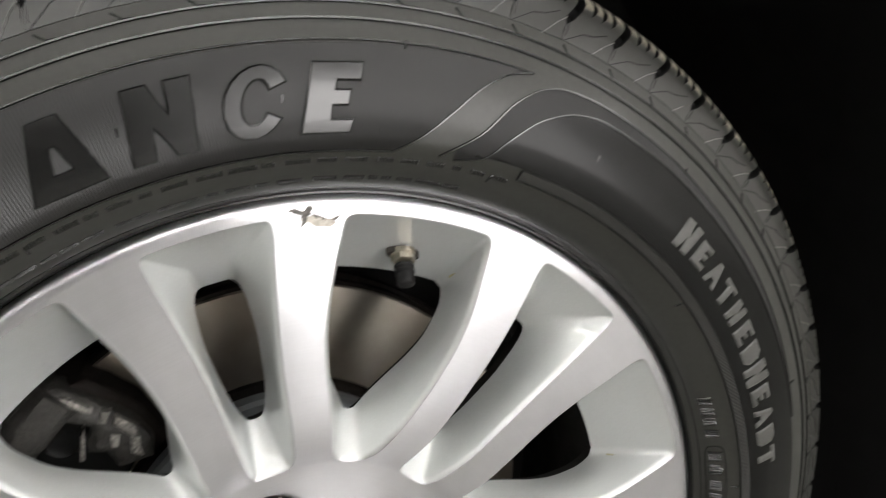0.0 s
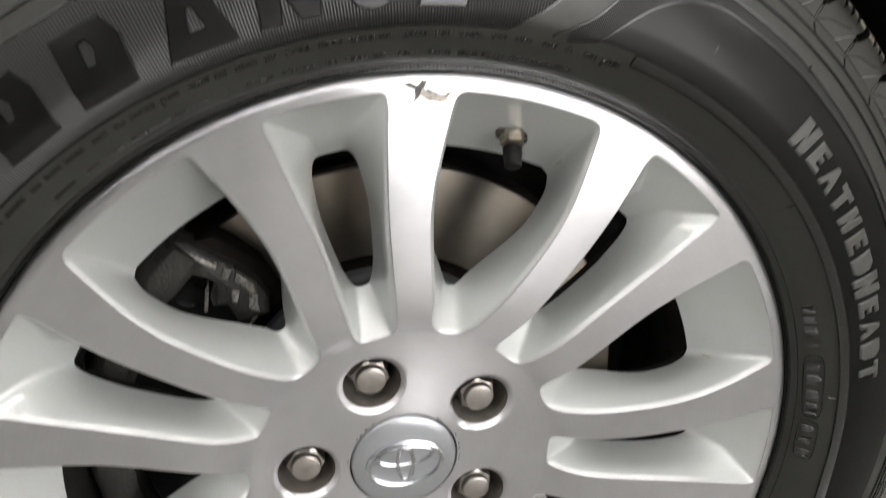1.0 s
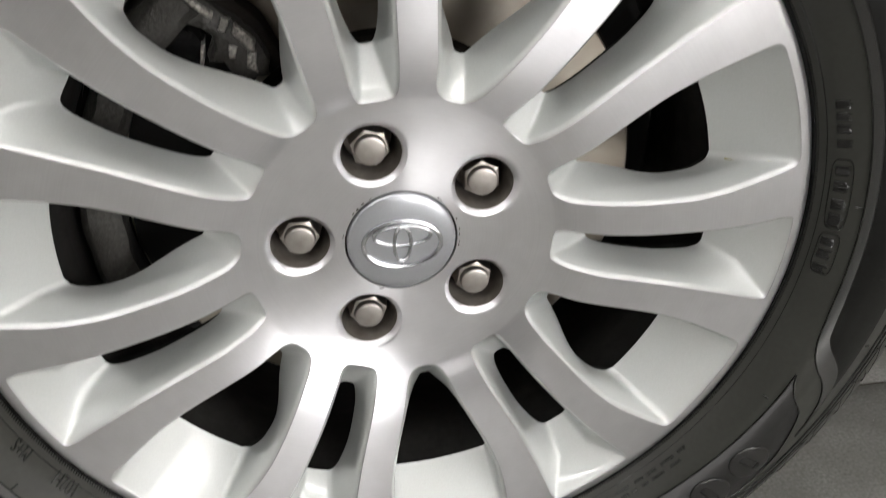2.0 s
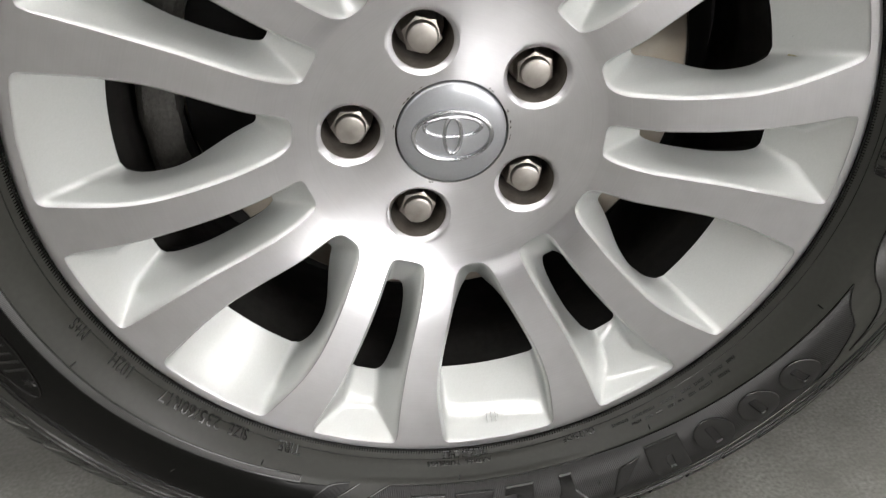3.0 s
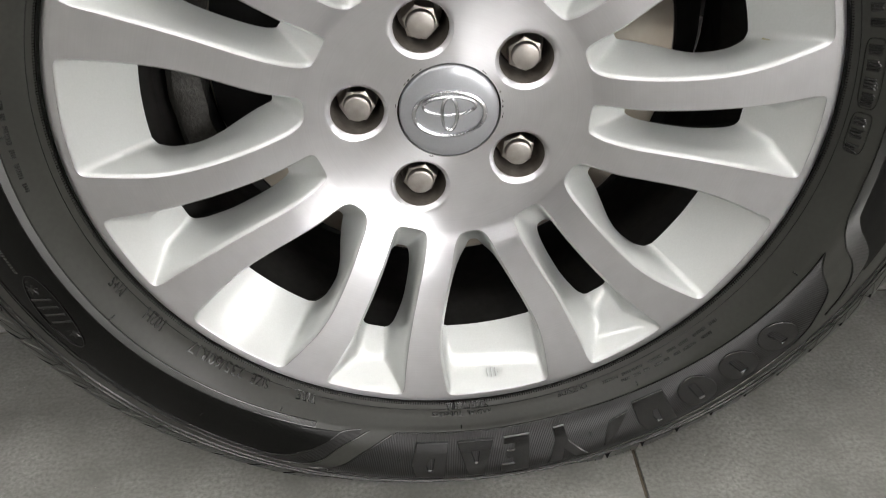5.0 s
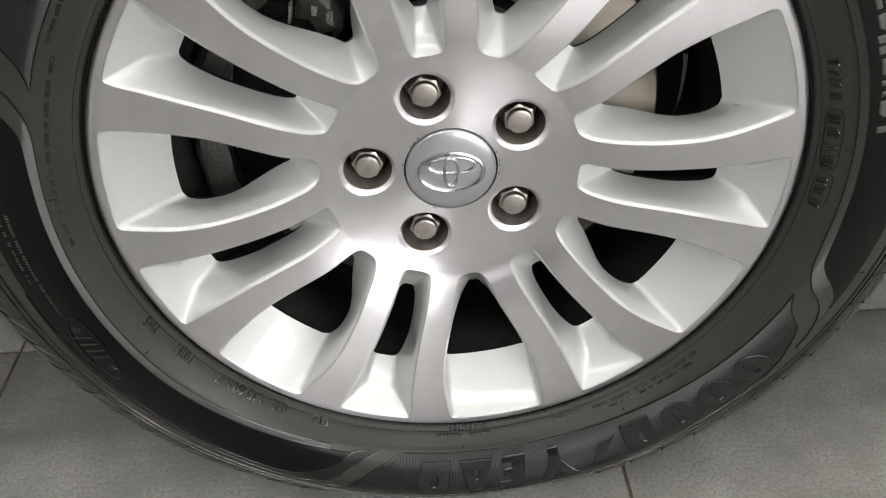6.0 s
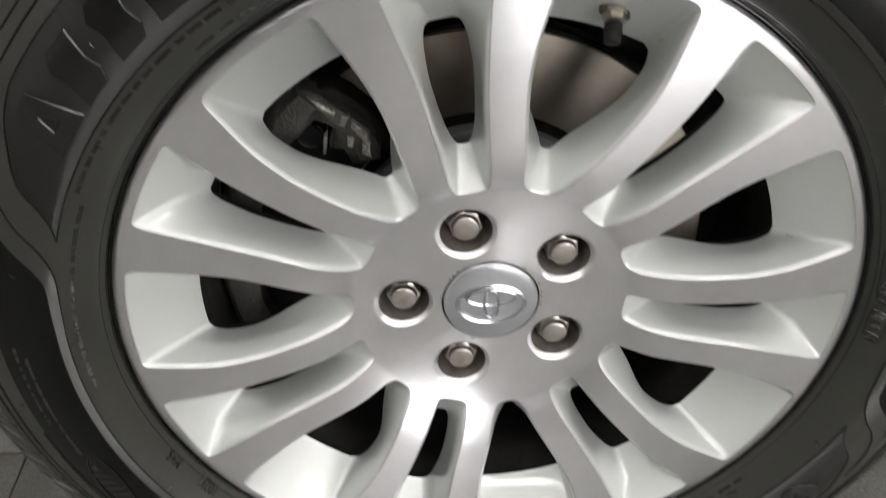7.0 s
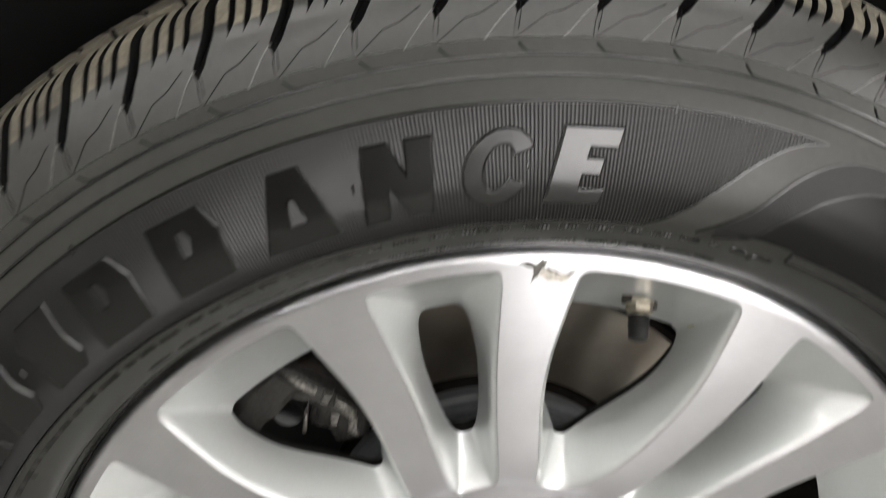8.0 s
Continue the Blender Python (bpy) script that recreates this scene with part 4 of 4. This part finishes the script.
# specks of dirt stuck to the sloping window floors
rng = random.Random(31)
bm = bmesh.new()
for k in range(7):
    for n in range(4):
        q = rng.uniform(0.196, 0.221)
        a = WIDE0 + SECTOR * k + rng.uniform(-0.13, 0.13)
        y = -0.0315 + (0.2278 - q) / 0.0378 * 0.0345
        size = rng.uniform(0.0003, 0.0008)
        c = polar(q, a, y - 0.0002)
        down = Vector((math.cos(a), 0, math.sin(a))) * 0.68 + Vector((0, 0.73, 0))
        u = Vector((-math.sin(a), 0, math.cos(a)))
        w = down.cross(u)
        base = [bm.verts.new(c + down * 0.0006 + size * rng.uniform(0.6, 1.1) * (math.cos(t) * u + math.sin(t) * w)) for t in (0, 1.3, 2.5, 3.8, 5.0)]
        tip = bm.verts.new(c - down * size * 0.4)
        for t in range(5):
            bm.faces.new((base[t], base[(t + 1) % 5], tip))
tagged(part("dirt_specks", bm, DARK_GAP, rim, smooth=0), kind="stuff")

# yellowish grime dried along the lower crease of two windows
GRIME = material("dried_grime", (0.40, 0.38, 0.22), 0.7, 0.0, 0.4, 500)
for k, sign in ((0, -1), (1, -1)):
    c = WIDE0 + SECTOR * k
    p, q = polar(0.2235, c + sign * 0.166, -0.0275), polar(0.197, c + sign * 0.181, -0.0035)
    out = (Vector((-math.cos(c), 0, -math.sin(c))) * 0.68 - Vector((0, 0.73, 0))).normalized()
    side = (q - p).cross(out).normalized()
    bm = bmesh.new()
    rows = []
    for i in range(15):
        f = i / 14
        w = 0.0006 * (0.5 + noise.noise(Vector((f * 9, k, 0.5))) * 0.8 + 0.3)
        m = p.lerp(q, f) + side * 0.0006 * math.sin(f * 7) + out * 0.0024
        rows.append([bm.verts.new(m + side * w * o + out * h) for o, h in ((-1, -0.0024), (0, 0.0002), (1, -0.0024))])
    grid_faces(bm, rows)
    bmesh.ops.recalc_face_normals(bm, faces=bm.faces)
    part("grime_streak", bm, GRIME, rim, "yellowish dried grime")

# ---- brake ----
brake = thing("brake_disc", HUB, "brownish worn iron brake disc behind the spokes", "brake disc")
bm = bmesh.new()
lathe(bm, [(0.102, 0.066), (0.102, 0.0605), (0.1035, 0.060), (0.1590, 0.060), (0.1602, 0.0612)], 120)
part("friction_ring", bm, DISC, brake, "worn brown-grey friction ring")
bm = bmesh.new()
lathe(bm, [(0.1600, 0.0610), (0.162, 0.0625), (0.162, 0.069), (0.155, 0.070), (0.155, 0.078), (0.162, 0.079), (0.162, 0.087), (0.105, 0.088)], 120)
part("disc_edge", bm, RUST_SHADE, brake, "rusty vented disc edge, darkened for shade")
bm = bmesh.new()
lathe(bm, [(0.105, 0.088), (0.102, 0.068), (0.096, 0.067), (0.0945, 0.060)], 96)
part("groove", bm, RUST_SHADE, brake, "rusty groove, darkened for shade")
bm = bmesh.new()
lathe(bm, [(0.0945, 0.064), (0.0945, 0.052), (0.0925, 0.0495), (0.0885, 0.0490), (0.0875, 0.0460), (0.0840, 0.0452), (0.0825, 0.040), (0.078, 0.0385), (0.04, 0.0385), (0.035, 0.03)], 96)
part("hat", bm, HAT, brake, "grey stepped disc hat")
bm = bmesh.new()
lathe(bm, [(0.168, 0.105), (0.19, 0.100), (0.192, 0.115), (0.04, 0.12)], 72)
part("splash_shield", bm, BLACK, brake, "black splash shield")

caliper = thing("brake_caliper", HUB, "dirty grey cast-iron brake caliper over the disc", "brake caliper")
bm = bmesh.new()
prof = [(0.158, 0.030), (0.163, 0.026), (0.176, 0.027), (0.181, 0.032), (0.183, 0.045), (0.183, 0.095), (0.168, 0.098), (0.166, 0.050), (0.158, 0.048), (0.158, 0.030)]
rings = lathe(bm, prof, 28, 0, radians(130), radians(202))
for k in (0, -1):
    bm.faces.new([r[k] for r in rings[:-1]])
bmesh.ops.recalc_face_normals(bm, faces=bm.faces)
for v in bm.verts:
    v.co += Vector((noise.noise(v.co * 60), noise.noise(v.co * 61 + Vector((3, 1, 2))), noise.noise(v.co * 62 + Vector((9, 4, 1))))) * 0.0024
part("body", bm, CAST, caliper, "speckled grey cast body", 40)


def cast_plate(name, pts, front, back, mat, label="", bevel=0.0012, rough=0.0006):
    """A cast plate with a rounded, slightly uneven face from an outline of (radius, degrees)."""
    bm = bmesh.new()
    fine = []
    for k in range(len(pts)):
        p, q = polar(pts[k][0], radians(pts[k][1]), front), polar(pts[(k + 1) % len(pts)][0], radians(pts[(k + 1) % len(pts)][1]), front)
        m = max(1, int((q - p).length / 0.004))
        fine += [p.lerp(q, t / m) for t in range(m)]
    face = bm.faces.new([bm.verts.new(p) for p in fine])
    ext = bmesh.ops.extrude_face_region(bm, geom=[face])
    for v in [g for g in ext["geom"] if isinstance(g, bmesh.types.BMVert)]:
        v.co.y = back
    bmesh.ops.recalc_face_normals(bm, faces=bm.faces)
    edges = [e for e in bm.edges if all(abs(v.co.y - front) < 1e-6 for v in e.verts)]
    bmesh.ops.bevel(bm, geom=edges, offset=bevel, segments=2, affect="EDGES", profile=0.5)
    for v in bm.verts:
        w = noise.noise_vector(v.co * 150)
        v.co += w * rough
    bmesh.ops.recalc_face_normals(bm, faces=bm.faces)
    return part(name, bm, mat, caliper, label, 40)


cast_plate("shoulder", [(0.1783, 133), (0.163, 125.3), (0.1506, 123.4), (0.134, 121.8), (0.1207, 122.2), (0.1076, 123.0), (0.1060, 129), (0.125, 128), (0.142, 128), (0.160, 131.5), (0.172, 135)],
           0.040, 0.085, RUST_SHADE, "cast shoulder of the bracket, darkened for its shaded edge", 0.003)
cast_plate("bracket", [(0.1825, 139), (0.1825, 131), (0.170, 128.4), (0.155, 126.8), (0.142, 125.2), (0.128, 124.1), (0.115, 125.2), (0.1085, 129), (0.1195, 136), (0.1287, 134.4), (0.1345, 135.8), (0.1405, 133.0),
                       (0.145, 131.6), (0.151, 132.2), (0.159, 133.8), (0.1615, 137), (0.1580, 140.5)], 0.031, 0.050, CAST, "grey speckled cast bracket", 0.004, 0.0012)
for pts, y in (([(0.1495, 127.1), (0.1456, 125.9), (0.1417, 128.4), (0.1457, 129.3)], 0.0285), ([(0.1432, 125.9), (0.1285, 124.5), (0.1244, 126.5), (0.1275, 127.4), (0.1398, 127.5)], 0.0280),
               ([(0.1276, 127.6), (0.1238, 126.2), (0.1150, 129.9), (0.1205, 131.0)], 0.0285), ([(0.1715, 130.0), (0.1655, 128.8), (0.1530, 127.6), (0.1510, 128.9), (0.1620, 130.3)], 0.0292),
               ([(0.1760, 132.3), (0.1715, 131.3), (0.1640, 132.2), (0.1660, 133.4)], 0.0290), ([(0.1365, 129.8), (0.1325, 128.9), (0.1275, 131.6), (0.1310, 132.3)], 0.0292)):
    cast_plate("cast_boss", pts, y, 0.034, CAST_LIGHT, "pale speckled cast boss", 0.0016, 0.0012)
# black sheet put where only shade shows between caliper and disc
cast_plate("cavity", [(0.165, 130), (0.110, 130), (0.105, 145), (0.100, 160), (0.100, 180), (0.100, 203), (0.157, 203), (0.158, 190), (0.158, 175), (0.158, 160), (0.160, 148)], 0.052, 0.056, BLACK, "black sheet standing for the shaded hollow", 0.001, 0.0)
cast_plate("pad_back", [(0.1425, 132.6), (0.1352, 132.3), (0.1287, 134.6), (0.1351, 137.0), (0.1395, 135.5)], 0.037, 0.046, CAST, "rusty brown pad back")
cast_plate("bleed_pin", [(0.1389, 138.5), (0.1464, 134.2), (0.1446, 133.8), (0.1372, 138.0)], 0.030, 0.046, CAST_LIGHT, "pale steel pin", 0.0006)
bm = bmesh.new()
rod(bm, polar(0.1515, radians(137.0), 0.050), polar(0.1515, radians(137.0), 0.034), ((0, 0.0105), (0.3, 0.0105), (0.35, 0.0090), (0.5, 0.0090), (0.55, 0.0105), (0.9, 0.0100), (1.0, 0.0085)), 24)
part("pin_boot", bm, BLACK_GLOSS, caliper, "black rubber pin boot")
bm = bmesh.new()
rod(bm, polar(0.1555, radians(135.3), 0.048), polar(0.1555, radians(135.3), 0.031), ((0, 0.0045), (0.85, 0.0045), (1.0, 0.0036)), 6)
part("slide_bolt", bm, BLACK_GLOSS, caliper, "black hexagon bolt", 20)

# ---- car body round the wheel ----
car = thing("parked_car", (0.001, 0, 0.334), "dark car side with open wheel arch over the tyre", "car")
ARCH = 0.480
bm = bmesh.new()
lathe(bm, [(ARCH - 0.012, -0.026), (ARCH, -0.022), (ARCH, 0.30), (0.30, 0.315), (0.08, 0.315)], 64, 0, radians(-16), radians(196))
part("arch_liner", bm, BLACK, car, "black plastic arch liner")
# fender stands out of view, added to shade the arch and tread top
bm = bmesh.new()
outer_n = 48
rows = []
for dy in (-0.031, -0.027):
    inner = [polar(ARCH - 0.012, radians(-16 + 212 * i / outer_n), dy) for i in range(outer_n + 1)]
    far = []
    for p in inner:
        d = Vector((p.x, 0, p.z))
        k = min((1.15 / abs(d.x)) if abs(d.x) > 1e-6 else 99, (0.62 / d.z) if d.z > 1e-6 else 99, (0.10 / -d.z) if d.z < -1e-6 else 99)
        far.append(Vector((d.x * k, dy + 0.03, d.z * k)))
    rows.append(([bm.verts.new(p) for p in inner], [bm.verts.new(p) for p in far]))
for (i0, f0) in rows:
    for i in range(outer_n):
        bm.faces.new((i0[i], i0[i + 1], f0[i + 1], f0[i]))
for k in (0, 1):
    for i in range(outer_n):
        bm.faces.new((rows[0][k][i], rows[0][k][i + 1], rows[1][k][i + 1], rows[1][k][i]))
bmesh.ops.recalc_face_normals(bm, faces=bm.faces)
part("fender", bm, BODY, car, "unseen fender panel, added to shade the arch")
bm = bmesh.new()
box(bm, (-1.15, 0.32, -0.09), (1.15, 1.75, 0.62), 0.03)
part("underbody", bm, BLACK, car, "dark underbody")

# ---- grit on the floor ----
bm = bmesh.new()
rng = random.Random(5)
for i in range(260):
    x, y, q = rng.uniform(-0.75, 0.75), rng.uniform(-0.35, 0.2), rng.uniform(0.0003, 0.0009)
    if abs(x) < 0.2 and y > -0.06:
        continue
    tip = bm.verts.new((x, y, q * 1.2))
    base = [bm.verts.new((x + q * rng.uniform(0.6, 1.2) * math.cos(k * 2.1), y + q * rng.uniform(0.6, 1.2) * math.sin(k * 2.1), 0)) for k in range(3)]
    for k in range(3):
        bm.faces.new((base[k], base[(k + 1) % 3], tip))
    bm.faces.new(base[::-1])
tagged(mesh_ob("floor_grit", bm, material("pale_grit", (0.5, 0.48, 0.44), 0.8, grain=0.5, grain_scale=900), 0), "scattered pale grit on the floor tiles", "grit", kind="stuff")

# ---- floor tiles, last ----
bm = bmesh.new()
PITCH = 0.615
box(bm, (0.0016, 0.0016, -0.012), (PITCH - 0.0016, PITCH - 0.0016, 0.0), 0.0008)
tile_mesh = None
for i in range(-7, 7):
    for j in range(-7, 7):
        if tile_mesh is None:
            o = part("tile", bm, TILE, floor, smooth=30)
            tile_mesh = o.data
        else:
            o = new("tile", tile_mesh)
            o.parent = floor
        o.location = (0.158 + PITCH * i, 0.187 + PITCH * j - PITCH, 0.0)
